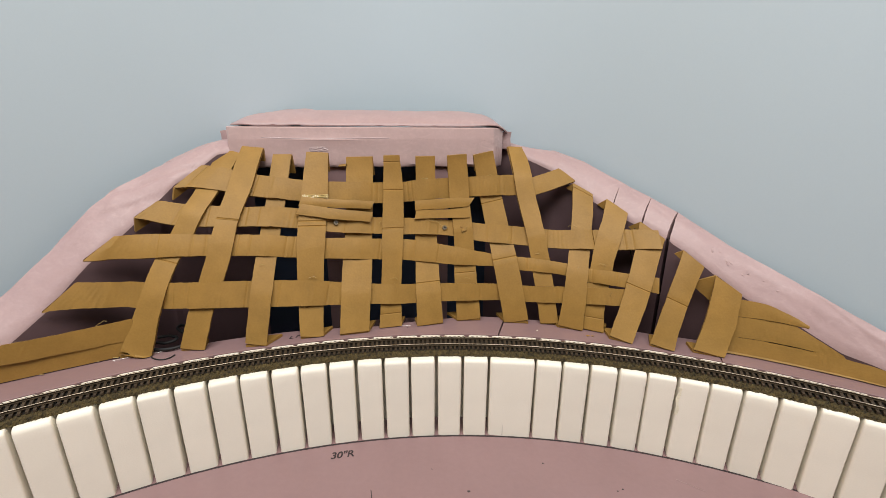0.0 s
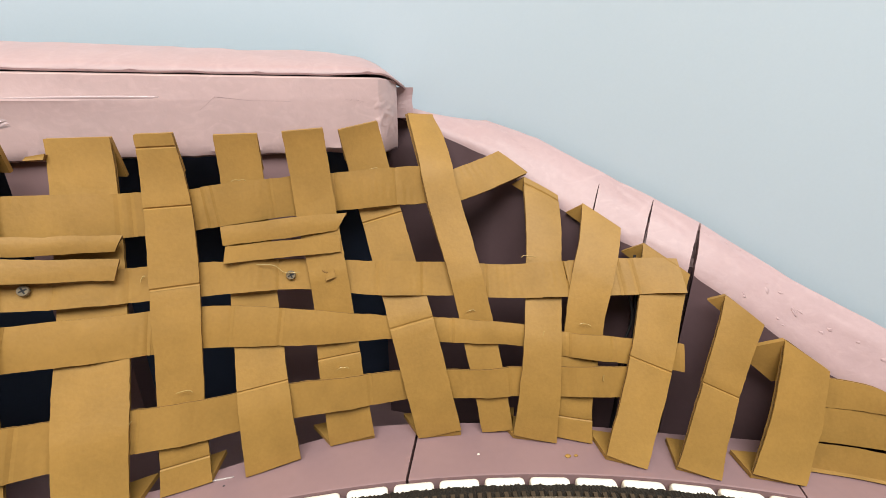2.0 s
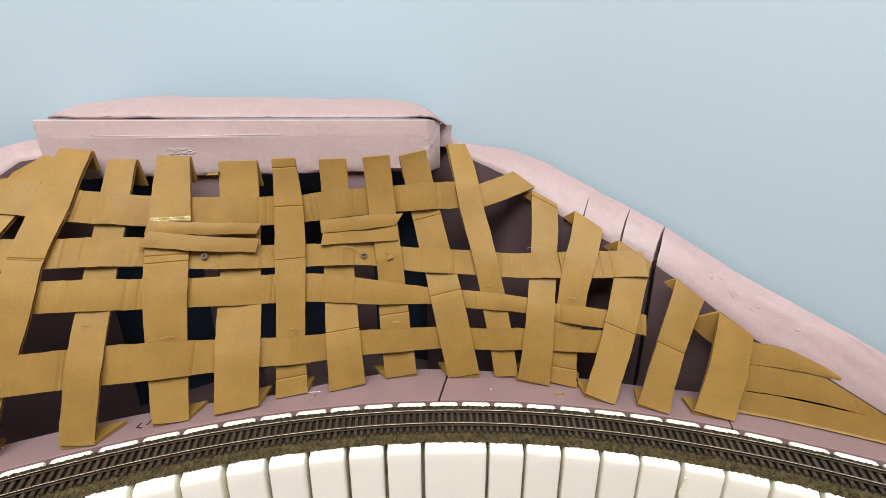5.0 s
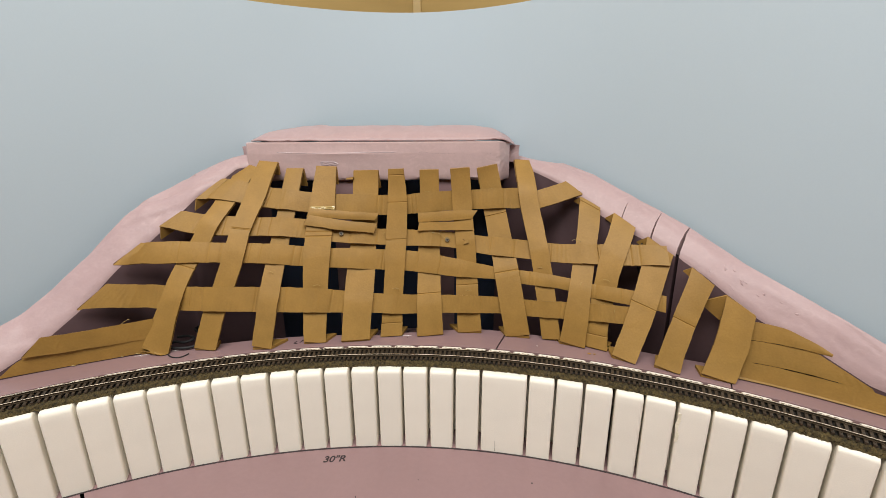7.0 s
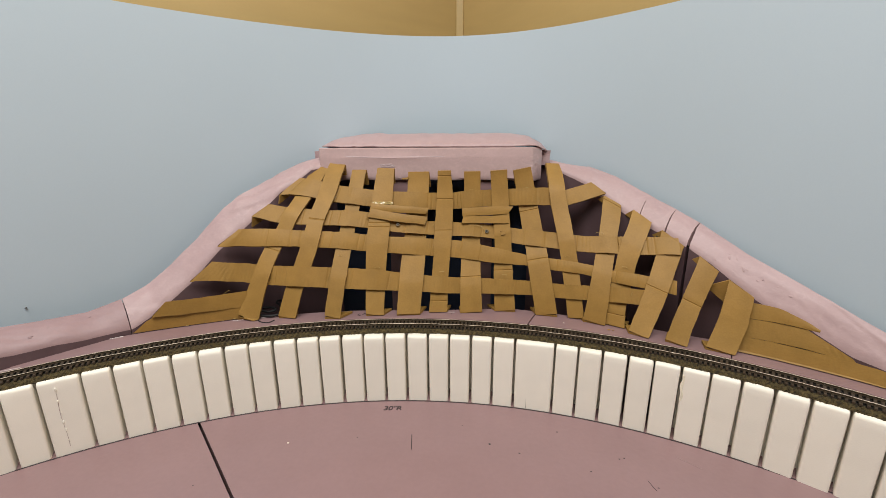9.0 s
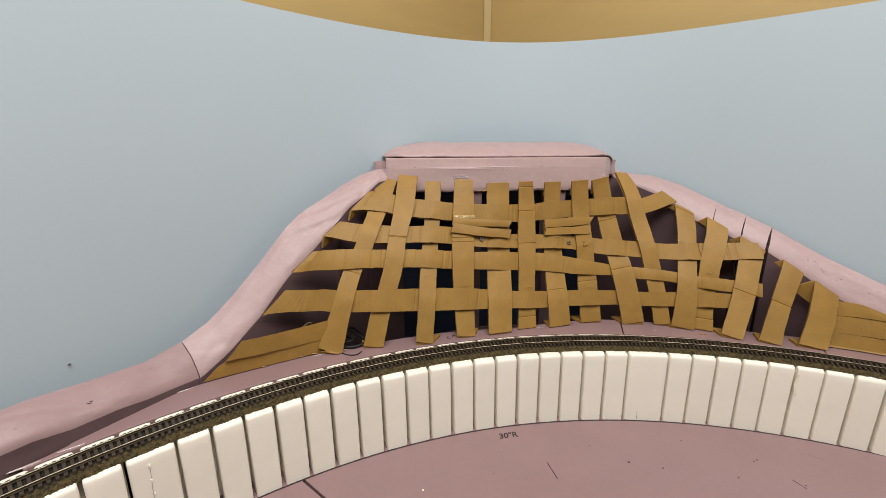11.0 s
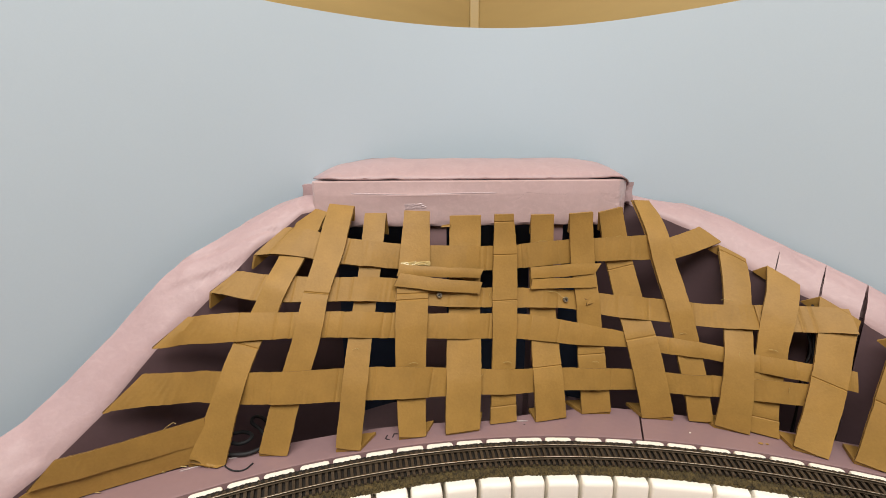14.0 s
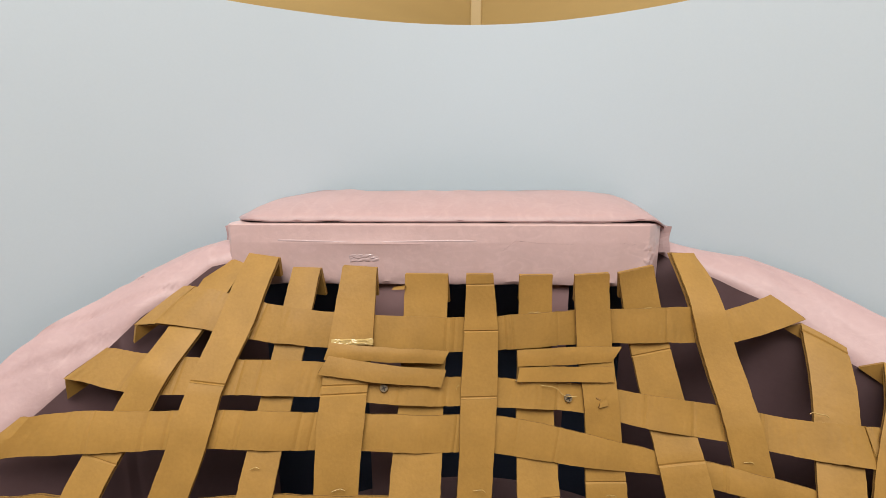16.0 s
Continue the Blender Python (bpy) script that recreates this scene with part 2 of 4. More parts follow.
for ob in (near, far_sheet):
    tagged(ob, "flat mauve painted foam sheet of the layout base", "foam sheet", "foam sheets of the base", "structure")

# ---- riser: slit white foam strip, inner blocks and outer teeth ----
riser = thing("foam_riser", "white slit foam riser curving under the track", "track riser")


def block_mesh(w, depth, h, r_side, r_top, name, seed=0):
    """A block with its front at y = 0, a little wider at the top, rounded along the upright front edges and the front top edge, with dents."""
    rr = random.Random(seed)
    dents = [(rr.uniform(-w / 2, w / 2), rr.choice((0.004, h - 0.004, rr.uniform(0, h))), rr.uniform(0.002, 0.004), rr.uniform(0.0002, 0.0008)) for _ in range(3)]
    bm = bmesh.new()
    side = []
    for k in range(4):
        a = math.pi / 2 * k / 3
        side.append((-w / 2 + r_side * (1 - math.sin(a)), r_side * (1 - math.cos(a))))
    side.sort()
    flat = [(-w / 2 + r_side + (w - 2 * r_side) * k / 8, 0.0) for k in range(1, 8)]
    outline = [(-w / 2, depth)] + side + flat + [(-x, y) for x, y in side[::-1]] + [(w / 2, depth)]
    rows = [((h - r_top) * k / 12, 0.0) for k in range(13)] + [(h - r_top * (1 - math.sin(math.pi / 2 * k / 4)), r_top * (1 - math.cos(math.pi / 2 * k / 4))) for k in range(1, 5)]
    vs = []
    for z, inset in rows:
        row = []
        for x, y in outline:
            d = 0.00022 * noise.noise(Vector((x * 60, z * 60, seed * 3.1)))
            for dx, dz, size, deep in dents:
                d += deep * max(0, 1 - math.hypot(x - dx, z - dz) / size)
            if y > depth * 0.5:
                d = 0
            row.append(bm.verts.new((x * (1 + 0.0005 * (z / h) / (w / 2)) * (1 - inset * 0.25 / (w / 2)), max(y, 0) + inset * (1 - y / depth) + d, z - d * (0.6 if z > h * 0.9 else 0))))
        vs.append(row)
    n = len(outline)
    for p, q in zip(vs, vs[1:]):
        for i in range(n):
            bm.faces.new((p[i], p[(i + 1) % n], q[(i + 1) % n], q[i]))
    bm.faces.new(vs[0][::-1])
    bm.faces.new(vs[-1])
    bmesh.ops.recalc_face_normals(bm, faces=bm.faces[:])
    me = bpy.data.meshes.new(name)
    bm.to_mesh(me)
    bm.free()
    me.materials.append(WHITE)
    me.polygons.foreach_set("use_smooth", [len(p.vertices) == 4 for p in me.polygons])
    me.set_sharp_from_angle(angle=radians(35))
    return me


PITCH_L, PITCH_R = 0.0313 / R_FRONT, 0.0307 / R_FRONT
A0 = math.asin((0.085 - CX) / R_FRONT)
A1 = 0.0987
narrows = [block_mesh(0.0270, 0.040, RISE, rs, rt, "block", q) for q, (rs, rt) in enumerate([(0.0026, 0.005), (0.0022, 0.0045), (0.003, 0.0055), (0.002, 0.004), (0.0026, 0.0045), (0.0024, 0.006), (0.003, 0.0045), (0.002, 0.005)])]
wide = block_mesh(0.0508, 0.040, RISE, 0.003, 0.0045, "wide_block")
GLUED = 0.0142                                # a block of two unequal pieces stuck together
glued = block_mesh(0.0272 + GLUED * R_FRONT, 0.040, RISE, 0.003, 0.0045, "block", 9)
tooth_me = block_mesh(0.0262, 0.034, RISE, 0.003, 0.003, "tooth")


def base_lean(a):
    """Degrees by which a block leans back, from where its foot and its top edge stand."""
    x, y = CX + R_FRONT * math.sin(a), CY + R_FRONT * math.cos(a)
    foot = math.hypot(x - 0.080, y + 0.3575) - 0.794
    return math.degrees(math.atan2(max(-0.002, min(0.0085, foot)), RISE))


def put_block(me, a, name, flip=False):
    ob = new(name, me)
    ob.parent = riser
    p = ring(0.7937 if flip else R_FRONT - 0.002, a)
    deg = math.degrees(-a) + (180 if flip else 0)
    lean = 0 if flip else base_lean(a)
    ob.matrix_world = pose(p.x, p.y, 0, 0, 0, deg) @ Matrix.Translation((0, math.tan(radians(-lean)) * RISE, 0)) @ Matrix.Shear("XY", 4, (0, math.tan(radians(lean))))
    return ob


rnd = random.Random(4)
put_block(wide, (A0 + A1) / 2, "block")
put_block(glued, A0 - PITCH_L * 18.5 - GLUED / 2, "block")
for i in range(26):
    if i == 18:
        continue
    put_block(rnd.choice(narrows), A0 - (GLUED if i > 18 else 0) - PITCH_L * (i + 0.5) + rnd.uniform(-0.0006, 0.0006), "block")
for i in range(27):
    put_block(rnd.choice(narrows), A1 + PITCH_R * (i + 0.5) + rnd.uniform(-0.0006, 0.0006), "block")


def face_bit(name, a, z0, z1, width, material, bow=0.0, proud=0.0003):
    """A thin mark on the front of the riser."""
    rings = []
    for i in range(9):
        z = z0 + (z1 - z0) * i / 8
        aa = a + bow * math.sin(i * 1.1) / R_FRONT
        ww = width * (0.55 + 0.45 * abs(math.sin(i * 2.3 + a * 9)))
        r0 = R_FRONT - 0.002 - proud + math.tan(radians(base_lean(aa))) * (z - RISE)
        if z > RISE - 0.004:
            r0 += (z - RISE + 0.004) * 0.7
        rings.append([ring(r0, aa - ww / 2 / R_FRONT, z), ring(r0, aa + ww / 2 / R_FRONT, z), ring(r0 + 0.0009, aa + ww / 2 / R_FRONT, z), ring(r0 + 0.0009, aa - ww / 2 / R_FRONT, z)])
    return part(name, loft_bm(rings), material, riser)


face_bit("crack", 0.0505, 0.001, 0.042, 0.0003, INK, 0.0002)
face_bit("glue_stain", 0.3105, 0.058, 0.092, 0.0035, STAIN, 0.0008, 0.00012)
face_bit("crack", -0.7735, 0.004, 0.1, 0.0004, PENCIL, 0.0007, 0.0001)
for q, z in enumerate((0.02, 0.034, 0.045, 0.058, 0.074, 0.09)):
    bm = bmesh.new()
    bmesh.ops.create_icosphere(bm, subdivisions=1, radius=0.0012 + 0.0004 * (q % 3), matrix=Matrix.Translation(ring(R_FRONT - 0.002 + math.tan(radians(base_lean(-0.77))) * (z - RISE), -0.7735 + 0.0007 * (q % 2), z)) @ Matrix.Diagonal((0.8, 0.5, 1.6, 1)))
    part("crumb", bm, WHITE, riser)
TP = 0.0312 / 0.7937
for i in range(-29, 30):
    put_block(tooth_me, 0.05 + TP * i + rnd.uniform(-0.0008, 0.0008), "tooth", True)

SPAN = 1.18
ARC = [-SPAN + 2 * SPAN * i / 240 for i in range(241)]
# roadbed with sloping shoulders, and the loose grain on it
roadbed = thing("track_roadbed", "brown grainy roadbed strip under the track", "roadbed")
inner = [(0.7394, 0.0001), (0.7402, 0.0012), (0.7410, 0.0024), (0.7422, 0.0036), (0.7438, 0.0045), (0.7456, 0.0047), (0.7480, 0.0046), (0.7530, 0.0048), (0.7590, 0.0048), (0.7590, 0.0001)]
outer = [(0.7591, 0.0001), (0.7591, 0.0048), (0.7640, 0.0048), (0.7690, 0.0047), (0.7735, 0.0047), (0.7765, 0.0044), (0.7795, 0.0028), (0.7830, 0.0013), (0.7861, 0.0002)]
gr = random.Random(8)
for prof in (inner, outer):
    rings = []
    for a in [-SPAN + 2 * SPAN * i / 1800 for i in range(1801)]:
        swell = 0.0007 * noise.noise(Vector((a * 90, prof[0][0] * 900, 0)))
        rings.append([ring(r + (gr.uniform(-0.0008, 0.0008) + swell if abs(r - 0.759) > 0.002 else 0), a + gr.uniform(-0.0004, 0.0004), RISE + z + (gr.uniform(-0.0007, 0.0007) if z > 0.001 and abs(r - 0.759) > 0.002 else 0)) for r, z in prof])
    half = part("roadbed_half", loft_bm(rings), BALLAST, roadbed)
    half.data.materials.append(BED_SHADE)
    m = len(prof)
    # faces round the ties and the outer shoulder get the painted-in shadow
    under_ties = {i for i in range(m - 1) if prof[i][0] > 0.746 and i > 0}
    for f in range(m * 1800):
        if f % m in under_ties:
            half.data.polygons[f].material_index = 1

# ---- track ----
track = thing("railway_track", "model railway track with silver rails and dark ties", "railway track")
R_MID, TIE_TOP = 0.7600, RISE + 0.0076
for r in (R_MID - 0.00825, R_MID + 0.00825):
    sec = [(-0.0013, 0), (0.0013, 0), (0.0013, 0.0004), (0.0005, 0.0007), (0.0005, 0.0016), (0.0007, 0.0018), (0.0007, 0.0025), (0.0005, 0.0027), (-0.0005, 0.0027), (-0.0007, 0.0025), (-0.0007, 0.0018), (-0.0005, 0.0016), (-0.0005, 0.0007), (-0.0013, 0.0004)]
    rail = part("rail", loft_bm([[ring(r + u, a, TIE_TOP + w) for u, w in sec] for a in ARC]), RAIL_SIDE, track)
    rail.data.materials.append(RAIL)
    for f in range(len(sec) * (len(ARC) - 1)):
        if f % len(sec) in (6, 7, 8):
            rail.data.polygons[f].material_index = 1
tie_bm = box_bm(-0.0013, -0.0148, 0, 0.0013, 0.0148, 0.0022)
for sgn in (-1, 1):
    for du in (-0.0022, 0.0016):
        c = sgn * 0.00825 + du
        bmesh.ops.create_cube(tie_bm, size=1, matrix=Matrix.Translation((0, c + 0.0003, 0.0026)) @ Matrix.Diagonal((0.0012, 0.0012, 0.001, 1)))
tie_me = bpy.data.meshes.new("tie")
tie_bm.to_mesh(tie_me)
tie_bm.free()
tie_me.materials.append(TIE)
TIE_STEP = 0.0056 / R_MID
far_ties = bmesh.new()
for i in range(-158, 159):
    p = ring(R_MID, i * TIE_STEP, TIE_TOP - 0.0022)
    m = pose(*p, 0, 0, math.degrees(-i * TIE_STEP) + rnd.uniform(-0.8, 0.8))
    if abs(i) <= 148:
        ob = new("tie", tie_me)
        ob.parent = track
        ob.matrix_world = m
    else:
        bmesh.ops.create_cube(far_ties, size=1, matrix=m @ Matrix.Translation((0, 0, 0.0011)) @ Matrix.Diagonal((0.0026, 0.0296, 0.0022, 1)))
tagged(part("far_ties", far_ties, TIE, track), kind="stuff")

# ---- ledge: flat pink foam between riser and hill, three pieces ----
def ledge_out(a):
    return table([(-0.9, 0.801), (-0.845, 0.803), (-0.815, 0.822), (-0.7, 0.838), (-0.45, 0.832), (-0.3, 0.83), (-0.16, 0.824), (0.0, 0.85), (0.12, 0.845), (0.3, 0.84), (0.6, 0.86), (1.2, 0.88)], a)


def ledge_piece(a0, a1, s0=0.0, s1=0.0):
    """A slab of the ledge between two angles; s0, s1: how far its ends are cut aslant."""
    n = max(4, int((a1 - a0) / 0.02))
    rings = []
    for i in range(n + 1):
        a = a0 + (a1 - a0) * i / n
        e = a + s0 * (1 - i / n) ** 4 + s1 * (i / n) ** 4
        ro = ledge_out(a)
        rings.append([ring(0.7952, a, RISE - 0.045), ring(0.7952, a, RISE - 0.0008), ring(0.7962, a, RISE - 0.0005), ring(ro - 0.001, e, RISE - 0.0005), ring(ro, e, RISE - 0.002), ring(ro, e, RISE - 0.045)])
    return loft_bm(rings)


ledge = thing("foam_ledge", "pink painted foam ledge beside the track", "foam ledge")
LC1, LC2 = math.asin((0.102 - CX) / 0.80), 0.3765
for a0, a1, s0, s1 in ((-0.88, LC1 - 0.0012, 0, 0.014), (LC1 + 0.0012, LC2 - 0.0008, 0.014, 0), (LC2 + 0.0008, 1.15, 0, 0)):
    part("foam_slab", ledge_piece(a0, a1, s0, s1), PINK, ledge)

# ---- hill profiles: carved foam boards along the backdrop ----
LEFT_FRONT = [(-1.2, 0.1), (-0.589, 0.13), (-0.507, 0.126), (-0.489, 0.121), (-0.467, 0.119), (-0.448, 0.115), (-0.414, 0.113), (-0.391, 0.13), (-0.359, 0.163), (-0.324, 0.211), (-0.282, 0.253), (-0.245, 0.295), (-0.225, 0.31), (-0.2, 0.331), (-0.1, 0.345)]
LEFT_BACK = [(-1.2, 0.13), (-0.674, 0.143), (-0.53, 0.146), (-0.503, 0.141), (-0.47, 0.137), (-0.442, 0.146), (-0.42, 0.160), (-0.396, 0.186), (-0.37, 0.218), (-0.35, 0.245), (-0.335, 0.265), (-0.318, 0.283), (-0.29, 0.3), (-0.26, 0.32), (-0.229, 0.336), (-0.208, 0.342), (-0.1, 0.348)]
RIGHT_FRONT = [(0.1, 0.345), (0.201, 0.338), (0.277, 0.303), (0.293, 0.287), (0.318, 0.268), (0.345, 0.252), (0.368, 0.24), (0.391, 0.228), (0.414, 0.2115), (0.438, 0.19), (0.459, 0.172), (0.478, 0.162), (0.496, 0.154), (0.512, 0.143), (0.53, 0.131), (0.6, 0.111), (1.2, 0.09)]
RIGHT_BACK = [(0.1, 0.35), (0.227, 0.333), (0.241, 0.331), (0.283, 0.328), (0.301, 0.321), (0.319, 0.314), (0.345, 0.298), (0.36, 0.289), (0.39, 0.271), (0.415, 0.255), (0.44, 0.236), (0.459, 0.221), (0.488, 0.203), (0.52, 0.183), (0.545, 0.166), (0.561, 0.156), (0.642, 0.13), (0.8, 0.11), (1.2, 0.1)]


def thick(b):
    """How far the board's front stands off the backdrop; the right one is cut thinner towards its far end."""
    return 0.064 if b < 0 else table([(0.43, 0.042), (0.50, 0.035), (0.56, 0.028)], b)


def gap(b):
    """The boards stand free of the backdrop by this much."""
    return 0.028 if b < 0 else 0.010


def hill_point(b, u, front, back):
    """A place on the carved top of a board: u runs from its front edge to its back edge."""
    tk, gp = thick(b), gap(b)
    zf, zb = table(front, b_shift(b, tk)), table(back, b_shift(b, gp))
    return tk - 0.001 - (tk - 0.002 - gp) * u, zf + (zb - zf) * u + 0.005 * math.sin(math.pi * u), zf


CHIPS = [(0.427, 0.72, 0.006), (0.431, 0.78, 0.006), (0.44, 0.85, 0.006), (0.457, 0.45, 0.007), (0.462, 0.42, 0.009), (0.468, 0.4, 0.009), (0.474, 0.4, 0.009), (0.48, 0.38, 0.008), (0.5, 0.42, 0.008), (0.506, 0.38, 0.007), (0.462, 0.05, 0.006), (0.45, 0.04, 0.005), (0.324, 0.7, 0.005), (0.33, 0.35, 0.004), (0.3, 0.6, 0.004),
         (-0.518, 0.5, 0.007), (-0.512, 0.4, 0.006), (-0.518, 0.12, 0.007), (-0.525, 0.25, 0.006), (-0.478, 0.9, 0.006), (-0.522, 0.9, 0.006), (-0.562, 0.3, 0.006), (-0.49, 0.6, 0.004), (-0.306, 0.3, 0.005), (-0.282, 0.8, 0.005)]
KERFS = {0.3685: (0.62, 0.006, 0.0005), 0.398: (0.88, 0.008, 0.0007), 0.4225: (0.97, 0.018, 0.0012)}   # saw cuts: share of the top, depth, half width at the front


def hill_rings(b0, b1, front, back, kerfs=()):
    n = max(6, int(abs(b1 - b0) / 0.003))
    at = [(b0 + (b1 - b0) * i / n, None, 0) for i in range(n + 1)]
    for k in kerfs:
        at = [q for q in at if abs(q[0] - k) > 0.003] + [(k, k, side) for side in (-1.2, -1, 1, 1.2)]
    rings = []
    for b, kerf, side in sorted(at, key=lambda q: (q[0], q[2])):
        share, deep, half = KERFS[kerf] if kerf else (0, 0, 0)
        inside = abs(side) == 1
        whole = share > 0.9

        def spot(u):
            if not kerf:
                return b
            wear = 1 + 0.35 * noise.noise(Vector((u * 7, kerf * 90, side)))
            return b + side * wear * (half * (1 - 0.75 * max(0, u) / share) if u < share else half * 0.2)

        foot = spot(0) if whole else b + side * 0.0001
        zf = table(front, b_shift(b, thick(b))) + noise.noise(Vector((b * 60, 5.5, 0))) * 0.0009
        r = [off_wall(foot, thick(b) - (deep if whole and inside else 0), 0.0), off_wall(spot(0), thick(b) - (deep if inside else 0), zf - 0.006)]
        for k in range(17):
            u = k / 16
            bb = spot(u)
            off, z, _ = hill_point(bb, u, front, back)
            calm = 1.0 if b < 0 else 0.55
            nz = noise.noise(Vector((b * 40, u * 3, 1.7))) * 0.0012 * calm + noise.noise(Vector((b * 130 + u * 4, u * 6, 4.1))) * 0.0006 * calm
            stroke = noise.noise(Vector((b * 75 + u * 6, u * 0.7, 8.3)))
            nz -= 0.0036 * calm * max(0, stroke - 0.25)
            if inside and u < share:
                nz -= deep
            r.append(off_wall(bb, off + nz, z + nz - (0.002 if k == 0 else 0)))
        r.append(off_wall(b, gap(b), 0.0))
        rings.append(r)
    return rings


hills = []
for name, label, cuts, front, back in (("foam_hill_profile", "carved pink foam hill profile sloping down along the backdrop", (-1.2, -0.4645, -0.198), LEFT_FRONT, LEFT_BACK), ("foam_hill_profile", "carved pink foam hill profile with dark bending cuts", (0.205, 1.2), RIGHT_FRONT, RIGHT_BACK)):
    hill = thing(name, label, "foam profile", "hill profiles")
    for c0, c1 in zip(cuts, cuts[1:]):
        g0, g1 = [0.0004 if c == -0.4645 else 0.00018 for c in (c0, c1)]
        rings = hill_rings(c0 + g0, c1 - g1, front, back, [k for k in KERFS if c0 < k < c1])
        seg = part("foam_segment", loft_bm(rings), PINK_CARVED, hill)
        seg.data.materials.append(PINK_SHADED)
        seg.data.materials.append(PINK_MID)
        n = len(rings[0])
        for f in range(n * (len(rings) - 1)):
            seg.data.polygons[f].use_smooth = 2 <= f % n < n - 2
            # front face takes the mauve with shade in its colour
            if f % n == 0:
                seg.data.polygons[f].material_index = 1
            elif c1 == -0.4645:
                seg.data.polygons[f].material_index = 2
        seg.data.set_sharp_from_angle(angle=radians(42))
    hills.append(hill)

rf = random.Random(77)
for cb, cu, size in CHIPS:
    front, back = (LEFT_FRONT, LEFT_BACK) if cb < 0 else (RIGHT_FRONT, RIGHT_BACK)

    def hill_at(b, u):
        off, z, _zf = hill_point(b, u, front, back)
        return off_wall(b, off, z)

    for _ in range(2):
        u = min(0.95, max(0.05, cu + rf.uniform(-0.6, 0.6) * size / 0.05))
        b = cb + rf.uniform(-0.8, 0.8) * size
        tx = (hill_at(b + 0.002, u) - hill_at(b - 0.002, u)).normalized()
        ty = (hill_at(b, u + 0.03) - hill_at(b, u - 0.03)).normalized()
        nrm = tx.cross(ty).normalized()
        nrm = nrm if nrm.z > 0 else -nrm
        turn = Matrix((tx, nrm.cross(tx), nrm)).transposed().to_4x4()
        bm = bmesh.new()
        bmesh.ops.create_icosphere(bm, subdivisions=2, radius=1)
        for v in bm.verts:
            v.co *= 1 + 0.7 * noise.noise(v.co * 2.2 + Vector((b * 900, u * 30, 0)))
        size_m = Matrix.Diagonal((size * rf.uniform(0.16, 0.36), size * rf.uniform(0.09, 0.18), size * rf.uniform(0.05, 0.09), 1))
        bmesh.ops.transform(bm, matrix=Matrix.Translation(hill_at(b, u) - nrm * 0.0003) @ turn @ Euler((rf.uniform(-0.2, 0.2), rf.uniform(-0.12, 0.12), rf.uniform(-0.6, 0.6))).to_matrix().to_4x4() @ size_m, verts=bm.verts)
        part("flake", bm, PINK_MID if cb < -0.4645 else PINK_CARVED, hills[0 if cb < 0 else 1], smooth=True)

# sheet added before the backdrop: deep blue, holding the hill's inner shade in its colour
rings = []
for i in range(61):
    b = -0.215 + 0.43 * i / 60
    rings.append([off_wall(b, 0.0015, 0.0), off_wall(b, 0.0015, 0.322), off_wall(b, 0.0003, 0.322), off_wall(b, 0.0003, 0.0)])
tagged(obj("backing_board", loft_bm(rings), SHADED_BLUE), "added deep blue sheet behind the lattice, shade put into its colour", "board", kind="structure")

# ---- header block and cap on two uprights ----
HL, HR = Vector((-0.268, 0.584, 0)), Vector((0.109, 0.634, 0))
HD = (HR - HL).normalized()
HN = Vector((HD.y, -HD.x, 0))


def header_at(u, v, z):
    """u along the block from its left end, v metres behind its front."""
    p = HL + HD * u - HN * v
    return Vector((p.x, p.y, z))


HLEN = (HR - HL).length


def wall_depth(u):
    """Distance from the block's front line back to the backdrop."""
    p = HL + HD * u
    for k in range(200):
        v = k * 0.001
        q = p - HN * v
        b = (q.x - MX) * EX + (q.y - MY) * EY
        a = (q.x - MX) * DX + (q.y - MY) * DY
        if a >= cove(b)[0] - 0.002:
            return v
    return 0.2


HEND = HLEN + 0.006


def worn(u):
    """How far the front is worn back towards the chamfered end."""
    return 0.02 * max(0, 1 - (HEND - u) / 0.018) ** 1.15


header = thing("foam_header", "glossy pink painted foam block across the hill top", "foam block")
rings = []
NH = 150
for i in range(NH + 1):
    u = HEND * i / NH
    w = min(0.075, wall_depth(u) - 0.003)
    j = noise.noise(Vector((u * 45, 0, 0))) * 0.0013 + noise.noise(Vector((u * 160, 2, 0))) * 0.0006
    k = noise.noise(Vector((u * 9, 3, 0))) * 0.0005
    c = [max(0, noise.noise(Vector((u * 70, q, 6.5)))) * 0.0016 for q in (1.3, 2.6)]
    e = 0.0022 * (max(0, 1 - u / 0.003)) ** 2 + worn(u) + 0.0016 * max(0, 1 - (HEND - u) / 0.02) * noise.noise(Vector((u * 300, 1, 3)))
    rg = 0.0010 * math.exp(-((u - 0.13) / 0.07) ** 2)
    f = e - 0.002 * max(0, 1 - abs(u - HLEN + 0.012) / 0.01)
    j -= 0.003 * max(0, 1 - abs(u - HLEN + 0.012) / 0.014)
    rings.append([header_at(u, 0.0042 + e, 0.3065 + j), header_at(u, 0.0016 + f + c[0], 0.3078 + j), header_at(u, 0.0004 + f + c[1], 0.3105 + j * 0.6), header_at(u, f + c[0] * 0.6, 0.315), header_at(u, f + k + c[1] * 0.3, 0.321), header_at(u, e + k, 0.329), header_at(u, e + k - rg * 0.3, 0.3425), header_at(u, e + k - rg, 0.3445), header_at(u, e + k - rg * 0.6, 0.3462), header_at(u, 0.0002 + e + k, 0.3482), header_at(u, 0.0005 + e, 0.3585), header_at(u, 0.0007 + e, 0.3605), header_at(u, 0.0016 + e, 0.3612 + j * 0.2), header_at(u, 0.005 + e, 0.3619), header_at(u, w, 0.3619), header_at(u, w, 0.3065)])
fb = part("front_block", loft_bm(rings), PINK_GLOSS, header)
n = len(rings[0])
